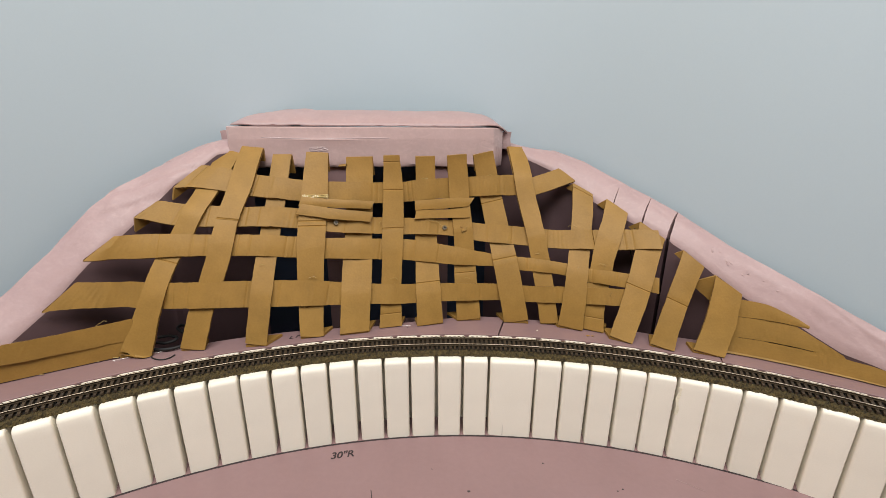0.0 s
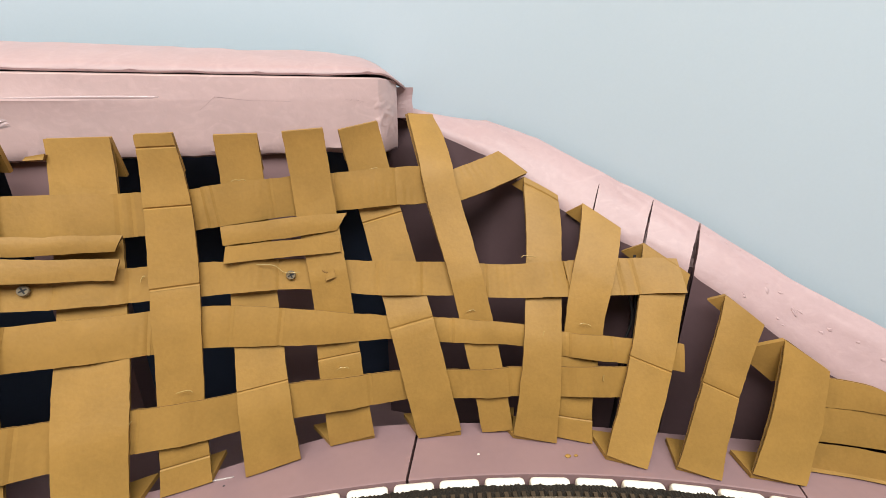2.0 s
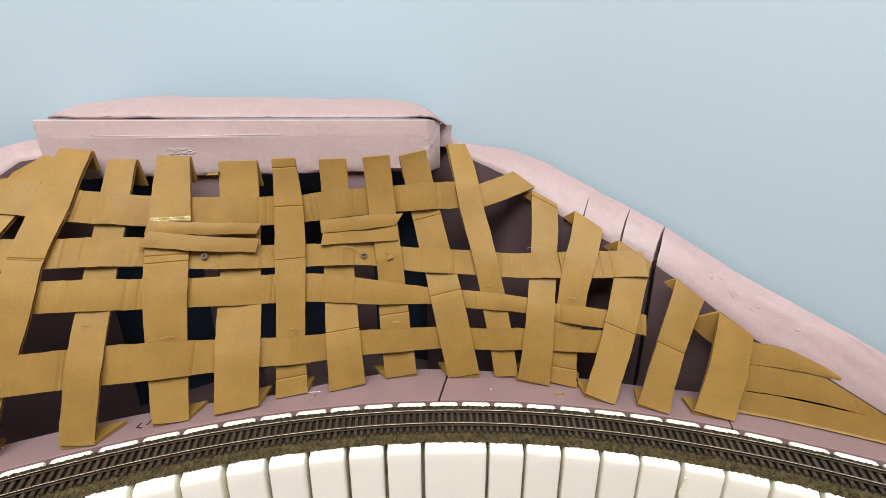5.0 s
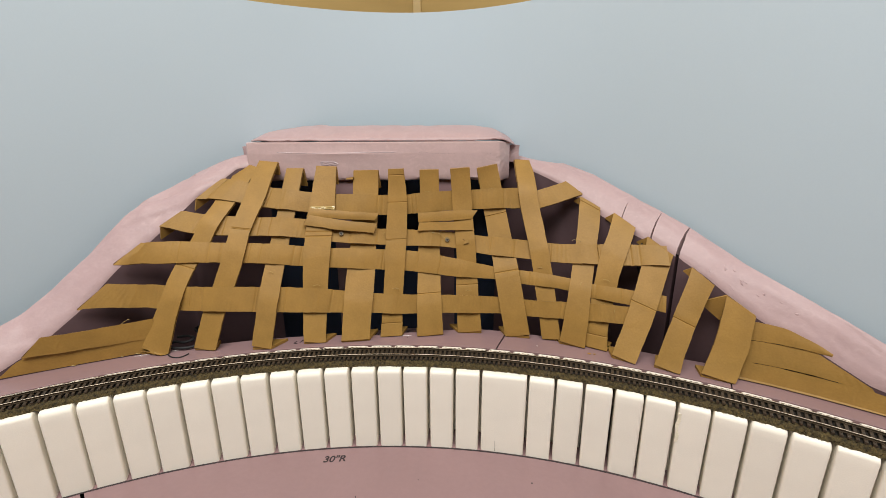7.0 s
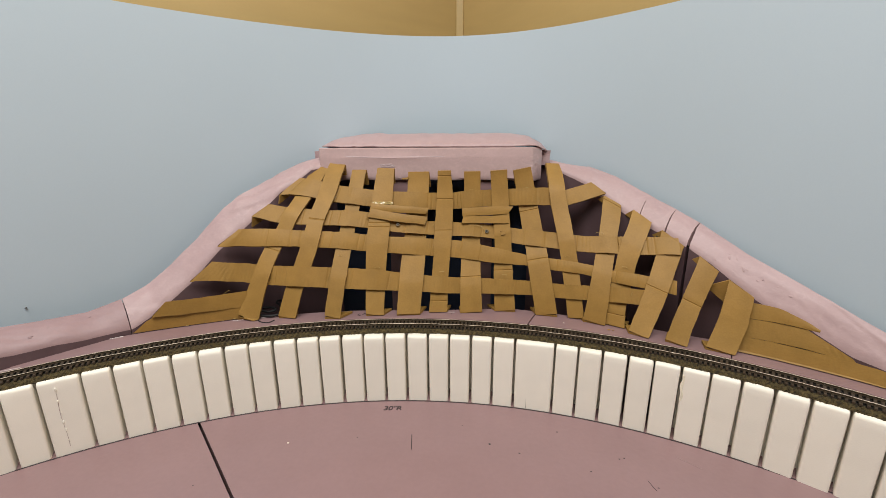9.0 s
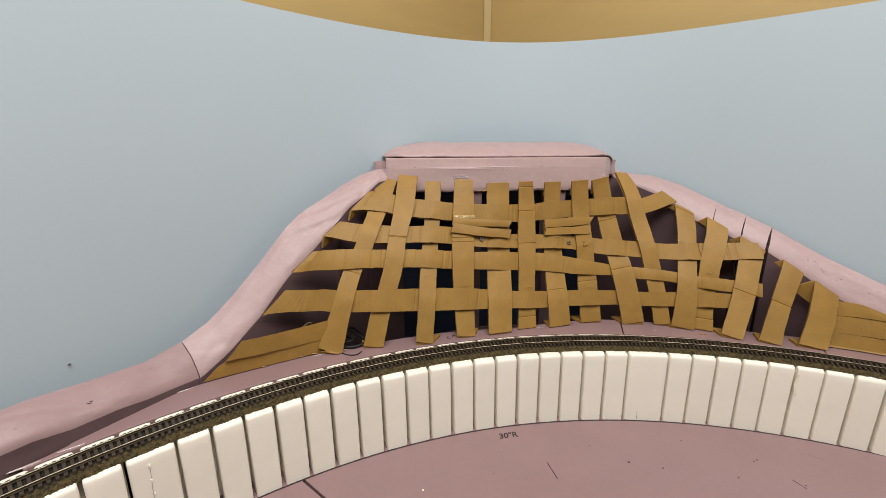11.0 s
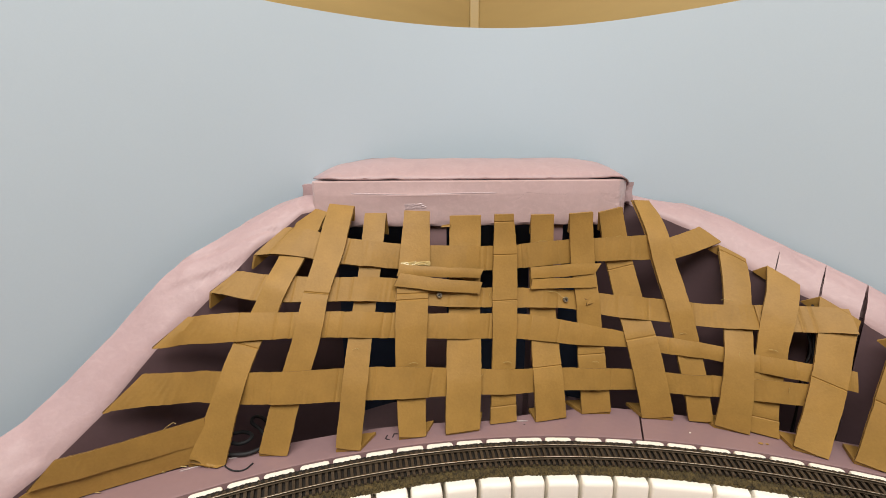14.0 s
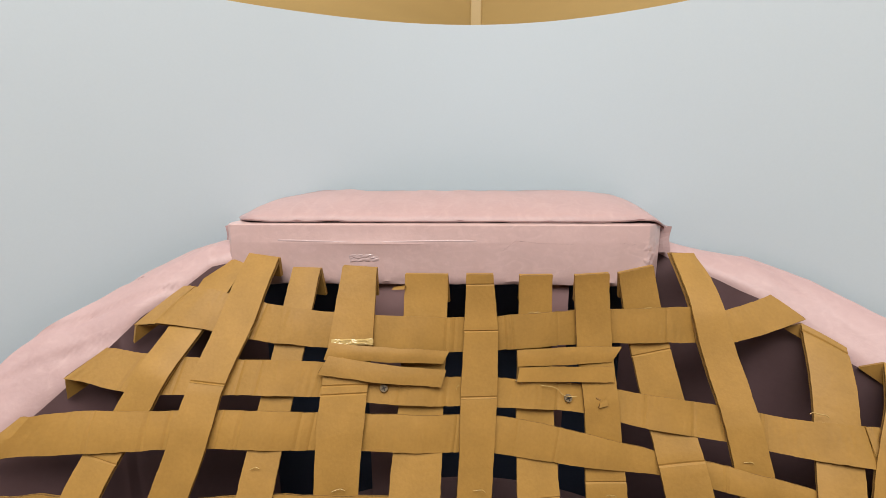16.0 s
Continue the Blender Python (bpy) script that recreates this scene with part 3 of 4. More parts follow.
for f in range(n * NH):
    fb.data.polygons[f].use_smooth = f % n < 13
fb.data.set_sharp_from_angle(angle=radians(22))
# glossy ridge added on the front so that the lamp draws a highlight line
rings = []
for i in range(41):
    u = 0.045 + 0.175 * i / 40
    h = 0.0007 * math.sin(math.pi * i / 40) ** 0.5 + 0.0001
    z = 0.3462 + 0.0006 * math.sin(u * 40)
    v = 0.0001 + 0.0005 * noise.noise(Vector((u * 9, 3, 0)))
    rings.append([header_at(u, v - h * math.sin(math.pi * q / 6), z - 0.0011 * math.cos(math.pi * q / 6)) for q in range(7)] + [header_at(u, v + 0.001, z)])
part("paint_ridge", loft_bm(rings), PAINT, fb, "glossy ridge added to catch a highlight", smooth=True)
# crumpled painted skin on the worn end
bm = bmesh.new()
grid = []
for i in range(27):
    col = []
    for j in range(37):
        a, b = i / 26, j / 36
        edge = min(a, 1 - a, b, 1 - b) * 5 + 0.3 * noise.noise(Vector((a * 6, b * 8, 2)))
        ridge = 1 - 2.2 * abs(noise.noise(Vector((a * 3.5 + b, b * 4 - a * 1.5, 7)))) - abs(noise.noise(Vector((a * 8, b * 9, 3))))
        h = -0.0006 + max(0, min(1, edge)) * (0.0007 + 0.0008 * max(-0.3, ridge))
        u = HEND - 0.024 + 0.0236 * a
        col.append(bm.verts.new(header_at(u, worn(u) - h, 0.3105 + 0.037 * b)))
    grid.append(col)
for p, q in zip(grid, grid[1:]):
    for j in range(36):
        bm.faces.new((p[j], q[j], q[j + 1], p[j + 1]))
bmesh.ops.recalc_face_normals(bm, faces=bm.faces[:])
part("crumpled_skin", bm, PINK_GLOSS, fb, smooth=True)
for ax, az, bx, bz in ((0.243, 0.3385, 0.254, 0.3475), (0.254, 0.3475, 0.275, 0.345), (0.275, 0.345, 0.304, 0.3445), (0.343, 0.3455, 0.3445, 0.3462), (0.3465, 0.345, 0.348, 0.346), (0.3505, 0.3448, 0.353, 0.3452), (0.354, 0.344, 0.3565, 0.3446)):
    a_, b_ = header_at(ax, 0.0005, az), header_at(bx, 0.0005, bz)
    d = b_ - a_
    m = Matrix.Translation((a_ + b_) / 2) @ d.to_track_quat("X", "Z").to_matrix().to_4x4()
    bm = bmesh.new()
    bmesh.ops.create_cube(bm, size=1, matrix=m @ Matrix.Diagonal((d.length, 0.0012, 0.00016, 1)))
    part("pencil_line", bm, PENCIL, fb)
for u0, u1 in ((-0.020, 0.03), (HLEN - 0.03, HLEN + 0.023)):
    q = [header_at(u0, 0.034, 0), header_at(u1, 0.034, 0), header_at(u1, 0.062, 0), header_at(u0, 0.062, 0)]
    bm = prism_bm([(p.x, p.y) for p in q], 0.331, 0.3555)
    bmesh.ops.subdivide_edges(bm, edges=bm.edges[:], cuts=7, use_grid_fill=True)
    for v in bm.verts:
        v.co += Vector([noise.noise(v.co * 90 + Vector((q * 9, 0, 0))) * 0.0016 for q in range(3)])
    part("end_block", bm, PINK_CARVED, header)
rings = []
for i in range(141):
    u = -0.006 + (HLEN + 0.023) * i / 140
    w = wall_depth(max(0, min(HLEN, u))) - 0.001
    near_end = min(u + 0.006, HLEN + 0.017 - u)
    end = math.sin(min(1, max(0.0, near_end / 0.075)) * math.pi / 2) ** 0.7
    w = min(w, 0.092)
    fr = 0.005 + 0.03 * max(0, 1 - near_end / 0.03) ** 2 + noise.noise(Vector((u * 40, 7, 0))) * 0.001
    lip = 0.3627 + max(0, noise.noise(Vector((u * 28, 1, 0)))) * 0.0022 + 0.0015 * max(0, 1 - abs(u - HLEN + 0.02) / 0.03) - 0.009 * max(0, (u - HLEN + 0.008) / 0.025) ** 1.4
    chip = max(0, noise.noise(Vector((u * 90, 4, 0))) - 0.15) * 0.003
    r = [header_at(u, w, 0.3628), header_at(u, fr + 0.004, lip), header_at(u, fr + chip, lip), header_at(u, fr - 0.0006 + chip * 0.5, lip + 0.0012 + chip)]
    for k in range(1, 11):
        q = k / 10
        r.append(header_at(u, fr + (w - fr) * q, max(lip + 0.002, 0.3648 - (0.008 if u > HLEN - 0.008 else 0) * (1 - q)) + 0.0215 * end * math.sin(q * math.pi / 2) ** 0.8 + noise.noise(Vector((u * 50, q * 5, 2))) * 0.0009 + noise.noise(Vector((u * 22 + q * 3, q * 2, 5))) * 0.0012))
    rings.append(r)
capo = part("cap", loft_bm(rings), PINK_CARVED, header)
n = len(rings[0])
for f in range(n * 140):
    capo.data.polygons[f].use_smooth = f % n >= 3
for u0, u1 in ((0.119, 0.158), (0.270, 0.304)):
    q = [header_at(u0, 0.007, 0), header_at(u1, 0.007, 0), header_at(u1, 0.034, 0), header_at(u0, 0.034, 0)]
    part("upright", prism_bm([(p.x, p.y) for p in q], 0.0, 0.3062), PINK, header)

# ---- cardboard lattice ----
SKIN = ((0.5622, 0.0387, -0.004, -0.0078), (0.0541, -0.0065, 0.0087, -0.0108), (-0.0789, 0.031, 0.0419, 0.0137), (-0.0277, 0.0274, -0.0109, 0.0234), (0.0162, -0.019, -0.0089, 0.012), (0.0011, -0.015, 0.01, -0.0029))


def skin(x, z):
    """How far back the lattice lies at x and height z."""
    c, h = max(-0.36, min(0.37, x)), (z - 0.2) / 0.1
    y = sum(k * (c / 0.3) ** i * h ** j for i, row in enumerate(SKIN) for j, k in enumerate(row))
    return y + math.sqrt(max(0.6889 - (x - CX) ** 2, 0.01)) - math.sqrt(0.6889 - (c - CX) ** 2)


def skin_normal(x, z):
    e = 0.004
    gx, gz = (skin(x + e, z) - skin(x - e, z)) / (2 * e), (skin(x, z + e) - skin(x, z - e)) / (2 * e)
    return Vector((gx, -1, gz)).normalized()


lattice = thing("cardboard_lattice", "woven web of brown cardboard strips over the hill", "cardboard lattice")
CT = 0.0034


def smooth_path(pts_, step=0.008):
    """Points (x, z, width, lift) along a strip, drawn as a smooth line through its rows."""
    p = [np.array(r, float) for r in pts_]
    out = []
    for i in range(len(p) - 1):
        a, b = p[i], p[i + 1]
        m0 = (p[i + 1] - p[i - 1]) / 2 if i else b - a
        m1 = (p[i + 2] - p[i]) / 2 if i + 2 < len(p) else b - a
        n = max(2, int(np.hypot(*(b - a)[:2]) / step))
        for k in range(n):
            t = k / n
            out.append((2 * t ** 3 - 3 * t * t + 1) * a + (t ** 3 - 2 * t * t + t) * m0 + (3 * t * t - 2 * t ** 3) * b + (t ** 3 - t * t) * m1)
    out.append(p[-1])
    return out


def fold_flap(a, b, out, along, length, owner, toe=0.0):
    """The end of a strip folded over the edge a-b: it keeps its angle to the edge and lies along the given way."""
    e = (b - a).normalized()
    c = max(-0.85, min(0.85, out.normalized().dot(e) + toe))
    p = (along - e * along.dot(e)).normalized()
    d = e * c + p * math.sqrt(max(0.05, 1 - c * c))
    n = e.cross(p).normalized() * (CT / 2)
    q = [a, b, b + d * length, a + d * length * 0.9]
    bm = bmesh.new()
    lo, hi = [bm.verts.new(v - n) for v in q], [bm.verts.new(v + n) for v in q]
    bm.faces.new(lo[::-1])
    bm.faces.new(hi)
    for i in range(4):
        bm.faces.new((lo[i], lo[(i + 1) % 4], hi[(i + 1) % 4], hi[i]))
    bmesh.ops.recalc_face_normals(bm, faces=bm.faces[:])
    return part("fold_flap", bm, CARD, owner)


# outline of a strip's cut: two paper faces and, between them, the fluted core a little withdrawn (across, thickness, depth)
SECTION = ((-1, 0.5, 0), (-0.5, 0.5, 0), (0, 0.5, 0), (0.5, 0.5, 0), (1, 0.5, 0), (1, 0.26, 0), (1, 0.22, 0.0018), (1, -0.22, 0.0018), (1, -0.26, 0),
           (1, -0.5, 0), (0.5, -0.5, 0), (0, -0.5, 0), (-0.5, -0.5, 0), (-1, -0.5, 0), (-1, -0.26, 0), (-1, -0.22, 0.0018), (-1, 0.22, 0.0018), (-1, 0.26, 0))


def strip(rows, lifts, seed, name="strip", label="", skew=(0, 0), creases=(), flaps="", straight=0.0, back=None, toe=0.0, ends=None, deep=0.0009, head=0.03, fold=0.0009, ct=CT, tuck=0.0, tip=None, lean=0.0):
    """A cardboard strip along rows of (x, z, width). lifts: (place, metres) of where it rides over or under;
    skew: how far its ends are cut aslant; creases: places of cross folds; tip: x and depth of a straight end that begins at a third x; flaps: b at the foot, t at the head; tuck: length of a head folded back to the block behind; lean: how far it is turned upright from the slope."""
    rr = random.Random(seed)
    upright = abs(rows[-1][1] - rows[0][1]) > abs(rows[-1][0] - rows[0][0])
    lifts = sorted(lifts)
    path = smooth_path([(x, z, w, 0.0) for x, z, w in rows], 0.0035)
    k = 1 if upright else 0
    for c in creases:
        for i in range(len(path) - 1):
            a, b = path[i], path[i + 1]
            if (a[k] - c) * (b[k] - c) <= 0 and a[k] != b[k]:
                t = (c - a[k]) / (b[k] - a[k])
                m = a + (b - a) * t
                path[i + 1:i + 1] = [m - (b - a) * (fold / 0.0036), m, m + (b - a) * (fold / 0.0036)]
                break
    run = [0.0]
    for a, b in zip(path, path[1:]):
        run.append(run[-1] + max(1e-5, float(np.hypot(*(b - a)[:2]))))
    ends = ends or [skin(path[0][0], path[0][1]), skin(path[-1][0], path[-1][1])]
    rings = []
    wob = rr.uniform(0, 50)
    tilt, curl = rr.uniform(-0.04, 0.04), rr.uniform(-0.0002, 0.0009)
    for i, q in enumerate(path):
        x, z, w = q[:3]
        o = path[min(i + 1, len(path) - 1)][:2] - path[max(i - 1, 0)][:2]
        tx, tz = o / max(1e-6, np.hypot(*o))
        lift = table(lifts, z if upright else x) if lifts else 0.0
        lift += 0.0007 * noise.noise(Vector((run[i] * 22, wob, 0)))
        twist = tilt + 0.05 * noise.noise(Vector((run[i] * 14, wob, 4)))
        for c in creases:
            lift -= deep * max(0, 1 - abs(q[k] - c) / fold)
        px, pz = -tz, tx
        ringp = []
        s0 = skew[0] * max(0, 1 - run[i] / 0.05)
        s1 = skew[1] * max(0, 1 - (run[-1] - run[i]) / 0.05)
        hw = [w / 2 + 0.0005 * noise.noise(Vector((run[i] * 60, wob, 9 + 5 * g))) + 0.00035 * noise.noise(Vector((run[i] * 230, wob, 31 + 5 * g))) for g in (0, 1)]
        n = skin_normal(x, z)
        dy = straight * (ends[0] + (ends[1] - ends[0]) * run[i] / run[-1] - skin(x, z))
        if tip and x < tip[2]:
            dy += skin(tip[2], z) + (tip[1] - skin(tip[2], z)) * (x - tip[2]) / (tip[0] - tip[2]) - skin(x, z)
        if back:
            k_ = max(0, min(1, (z - back[0]) / (back[1] - back[0])))
            dy += back[2] * k_ * k_
        for sx_, th, sunk in SECTION:
            h = (hw[0] if sx_ < 0 else hw[1]) - sunk * min(1, w / 0.012)
            sh = (s0 + s1) * sx_
            xx, zz = x + px * h * sx_ + tx * sh, z + pz * h * sx_ + tz * sh
            base = Vector((xx, dy + skin(x, z) + (skin(xx, zz) - skin(x, z)) * 0.9 - lean * (skin(x, zz) - skin(x, z)), zz)) + n * (lift + ct * th - curl * sx_ * sx_ * (1 + noise.noise(Vector((run[i] * 30, wob, 7)))) + twist * h * sx_)
            base.z = max(base.z, RISE + 0.0006 + (0.0004 if th > 0 else 0))
            ringp.append(base)
        rings.append(ringp)
    bm = loft_bm(rings)
    lay = bm.loops.layers.uv.new("along")
    n = len(rings[0])
    bm.faces.index_update()
    for f in bm.faces:
        if f.index < n * (len(rings) - 1):
            u = run[f.index // n]
            du = run[f.index // n + 1] - u
            near_ring = rings[f.index // n]
            for lp in f.loops:
                at_next = min((lp.vert.co - p).length for p in near_ring) > 1e-7
                lp[lay].uv = (u + (du if at_next else 0) + seed * 0.37, (lp.vert.co - rings[0][0]).z if not upright else lp.vert.co.x)
    ob = part(name, bm, CARD if upright or name != "strip" else CARD_ACROSS, lattice, label)
    ob.data.materials.append(CARD_EDGE)
    for f in range(len(ob.data.polygons)):
        ob.data.polygons[f].use_smooth = f < n * (len(rings) - 1)
        if f >= n * (len(rings) - 1) or f % n in (5, 6, 7, 14, 15, 16):
            ob.data.polygons[f].material_index = 1
    ob.data.set_sharp_from_angle(angle=radians(14))
    if "b" in flaps:
        a, b = (rings[-1][0] + rings[-1][13]) / 2, (rings[-1][4] + rings[-1][9]) / 2
        a.z = b.z = RISE + 0.0016
        fold_flap(a, b, rings[-1][2] - rings[-7][2], Vector((0, 1, 0)), rr.uniform(0.022, 0.03), ob, toe)
    if "t" in flaps:
        a, b = (rings[0][0] + rings[0][13]) / 2, (rings[0][4] + rings[0][9]) / 2
        fold_flap(a, b, rings[0][2] - rings[6][2], Vector((0, 0.12, -1)) if upright else Vector((0, 0.5, -1)), head * rr.uniform(0.9, 1.1) if upright else rr.uniform(0.014, 0.02), ob)
    if tuck:
        a, b = (rings[0][0] + rings[0][13]) / 2, (rings[0][4] + rings[0][9]) / 2
        fold_flap(a, b, rings[0][2] - rings[6][2], Vector((0, 0.28, -1)), tuck, ob)
    return ob


OVER, UNDER = 0.0030, -0.0030
UPRIGHTS = []
CROSS = []


def up(rows, code, seed, **more):
    """An upright strip; code: o or u at each of the crossing strips, from the top."""
    UPRIGHTS.append((rows, code, seed, more))


def across(rows, seed, **more):
    CROSS.append((rows, seed, more))


up([(-0.2657, 0.3314, 0.0308), (-0.2758, 0.2854, 0.0265), (-0.2913, 0.2351, 0.0247), (-0.3022, 0.2117, 0.0250), (-0.3156, 0.1627, 0.0264), (-0.3306, 0.1043, 0.0332), (-0.3314, 0.1035, 0.0336)], "uouo", 1, toe=0.2, flaps="b", creases=(0.207,), tuck=0.018)
up([(-0.2321, 0.3321, 0.0305), (-0.236, 0.2871, 0.0294), (-0.2427, 0.2523, 0.0256), (-0.2473, 0.2116, 0.0264), (-0.2543, 0.1802, 0.0261), (-0.2632, 0.1504, 0.0264), (-0.2727, 0.1037, 0.0276)], "ooou", 2, flaps="b", creases=(0.249,), tuck=0.018)
up([(-0.1926, 0.3268, 0.0253), (-0.1923, 0.2682, 0.0231), (-0.1961, 0.2064, 0.024), (-0.2018, 0.1037, 0.0243)], "uuuo", 3, toe=0.65, flaps="b", skew=(0, 0.002), tuck=0.026)
up([(-0.1435, 0.3276, 0.029), (-0.1447, 0.2747, 0.0331), (-0.1456, 0.2223, 0.034), (-0.1434, 0.1686, 0.0306), (-0.1388, 0.104, 0.0273)], "ooou", 4, toe=0.55, flaps="b", creases=(0.242, 0.236), skew=(0, 0.003), tuck=0.026)
up([(-0.0885, 0.3235, 0.0359), (-0.087, 0.219, 0.035), (-0.0875, 0.1773, 0.0376), (-0.088, 0.103, 0.0356)], "uuuo", 5, toe=0.5, flaps="b", tuck=0.026)
up([(-0.0445, 0.3253, 0.0215), (-0.0432, 0.2798, 0.0265), (-0.043, 0.2279, 0.0279), (-0.0426, 0.1596, 0.0261), (-0.0418, 0.103, 0.0289)], "ooou", 6, toe=0.4, flaps="b", creases=(0.317, 0.279, 0.2285, 0.12), tuck=0.026)
up([(0.001, 0.3235, 0.0263), (0.002, 0.245, 0.0284), (0.0046, 0.1855, 0.0313), (0.0098, 0.102, 0.0351)], "uuuo", 7, flaps="b", creases=(0.157,), tuck=0.026)
up([(0.0432, 0.3265, 0.0265), (0.048, 0.2672, 0.0271), (0.055, 0.2138, 0.0269), (0.0581, 0.1698, 0.0299), (0.0642, 0.104, 0.0331)], "oouu", 8, toe=-0.6, flaps="b", creases=(0.168,), tuck=0.026)
up([(0.0813, 0.328, 0.0283), (0.093, 0.2709, 0.0303), (0.1045, 0.2216, 0.0318), (0.1137, 0.182, 0.0331), (0.1302, 0.104, 0.0331)], "uuoo", 9, toe=-0.65, flaps="b", creases=(0.262, 0.187), tuck=0.026)
up([(0.1291, 0.3339, 0.0205), (0.1353, 0.3075, 0.0248), (0.1414, 0.2746, 0.0251), (0.1561, 0.2154, 0.0248), (0.1649, 0.1663, 0.0248), (0.1744, 0.104, 0.0233)], "oouu", 10, flaps="b", skew=(0.003, 0), back=(0.285, 0.333, 0.034), ct=0.0055)
up([(0.2262, 0.2803, 0.0284), (0.2123, 0.1986, 0.0262), (0.205, 0.1372, 0.0290), (0.2011, 0.1035, 0.0307)], "-uoo", 11, head=0.012, toe=-0.5, flaps="bt", skew=(0.005, 0), creases=(0.276,))
up([(0.2663, 0.2572, 0.0281), (0.2459, 0.2084, 0.0274), (0.2394, 0.1832, 0.0263), (0.23, 0.1355, 0.0255), (0.228, 0.1035, 0.0263)], "-ouu", 12, head=0.018, flaps="bt", skew=(0.003, 0), creases=(0.12,))
up([(0.3011, 0.2364, 0.0284), (0.2952, 0.2118, 0.0276), (0.2797, 0.1604, 0.0275), (0.2577, 0.1031, 0.025)], "-uoo", 13, toe=-0.3, straight=1, ends=(0.544, 0.493), head=0.02, flaps="bt", skew=(0.006, -0.002), creases=(0.165,))
up([(0.3398, 0.2083, 0.0241), (0.3156, 0.148, 0.0233), (0.3007, 0.1032, 0.0237)], "----", 14, straight=1, ends=(0.508, 0.474), head=0.013, flaps="bt", skew=(0.004, -0.002), creases=(0.157,))
up([(0.3738, 0.1828, 0.0295), (0.3633, 0.1385, 0.0308), (0.35, 0.1035, 0.0295)], "----", 15, straight=1, ends=(0.486, 0.460), flaps="bt", skew=(0.006, -0.004))

across([(-0.3023, 0.2974, 0.0245), (-0.2853, 0.2974, 0.025), (-0.2467, 0.2931, 0.0251), (-0.1979, 0.2844, 0.0252), (-0.1416, 0.2797, 0.0256), (-0.0988, 0.2768, 0.0268), (-0.0393, 0.2758, 0.0273), (0.0073, 0.2797, 0.0275), (0.0869, 0.2833, 0.0271), (0.123, 0.284, 0.0273), (0.152, 0.2837, 0.0245)], 21, skew=(0.0125, 0), flaps="t", tip=(-0.315, 0.538, -0.296))
across([(-0.337, 0.265, 0.0225), (-0.2958, 0.2571, 0.0238), (-0.2321, 0.2524, 0.0229), (-0.162, 0.2466, 0.0237), (-0.1115, 0.2364, 0.0196), (-0.046, 0.232, 0.0217), (0.0319, 0.2273, 0.0206), (0.0873, 0.2197, 0.0238), (0.144, 0.2164, 0.0236), (0.1955, 0.2144, 0.0233), (0.2519, 0.2186, 0.0243), (0.2830, 0.2208, 0.0228), (0.3100, 0.2225, 0.0212)], 22, skew=(0.0085, 0), flaps="t", tip=(-0.343, 0.499, -0.313))
across([(-0.3695, 0.2250, 0.0245), (-0.3580, 0.2246, 0.0252), (-0.3242, 0.2235, 0.0257), (-0.2621, 0.222, 0.0236), (-0.2308, 0.2201, 0.024), (-0.1578, 0.2122, 0.0249), (-0.1101, 0.2069, 0.0255), (-0.0524, 0.2024, 0.0262), (-0.0144, 0.199, 0.0266), (0.0399, 0.1903, 0.0236), (0.0995, 0.184, 0.0158), (0.1339, 0.1811, 0.0173), (0.193, 0.1777, 0.0154), (0.2217, 0.1732, 0.0167), (0.2622, 0.1718, 0.0177), (0.3048, 0.1702, 0.0187)], 23, skew=(0.011, 0), tip=(-0.379, 0.457, -0.325))
across([(-0.3990, 0.1782, 0.0268), (-0.3860, 0.1775, 0.0276), (-0.3246, 0.17, 0.0293), (-0.2596, 0.1659, 0.0301), (-0.2107, 0.1624, 0.0308), (-0.1473, 0.1566, 0.0305), (-0.0725, 0.1481, 0.0256), (-0.0055, 0.1431, 0.0248), (0.1077, 0.1424, 0.0219), (0.1419, 0.1418, 0.0218), (0.1937, 0.1449, 0.0214), (0.2615, 0.1505, 0.0207), (0.2822, 0.1527, 0.0204)], 24, skew=(0.012, 0), tip=(-0.41, 0.421, -0.342))


def row_z(rows, x):
    return table([(r[0], r[1]) for r in rows], x)


cross_lifts = [[] for _ in CROSS]
for rows, code, seed, more in UPRIGHTS:
    lifts = []
    for j, c in enumerate(code):
        if c == "-":
            continue
        x, z = rows[0][0], 0.0
        for _ in range(4):
            z = row_z(CROSS[j][0], x)
            x = table(sorted((r[1], r[0]) for r in rows), z)
        lifts.append((z, OVER if c == "o" else UNDER))
        cross_lifts[j].append((x, UNDER if c == "o" else OVER))
    strip(rows, lifts, seed, **more)
rc = random.Random(12)
for (rows, seed, more), lifts in zip(CROSS, cross_lifts):
    bends = [x + side * rc.uniform(0.015, 0.021) for x, lift in lifts for side in (-1, 1) if rc.random() < 0.55]
    strip(rows, lifts, seed, creases=bends, deep=0.0006, fold=0.002, **more)

strip([(0.138, 0.2785, 0.024), (0.172, 0.2875, 0.0235), (0.2045, 0.297, 0.0225)], [(0.138, -0.003), (0.16, -0.002), (0.205, 0.0)], 25, skew=(0, -0.009))
# short strips at the two feet of the hill, and the torn patches
strip([(-0.4325, 0.1345, 0.0225), (-0.39, 0.1330, 0.0235), (-0.334, 0.1328, 0.0262)], [(0, 0.0006)], 31, skew=(0.008, 0), straight=1, ends=(0.374, 0.443), lean=0.9)
strip([(-0.462, 0.1045, 0.004), (-0.44, 0.1125, 0.0205), (-0.41, 0.1145, 0.0245), (-0.375, 0.1140, 0.0240), (-0.34, 0.1145, 0.0255)], [(0, -0.0006)], 32, skew=(0.004, 0), straight=1, ends=(0.357, 0.437), ct=0.002, lean=0.9)
strip([(0.3732, 0.1552, 0.0196), (0.4063, 0.1562, 0.0186), (0.4282, 0.1528, 0.012), (0.4479, 0.147, 0.003)], [(0, -0.0035)], 33)
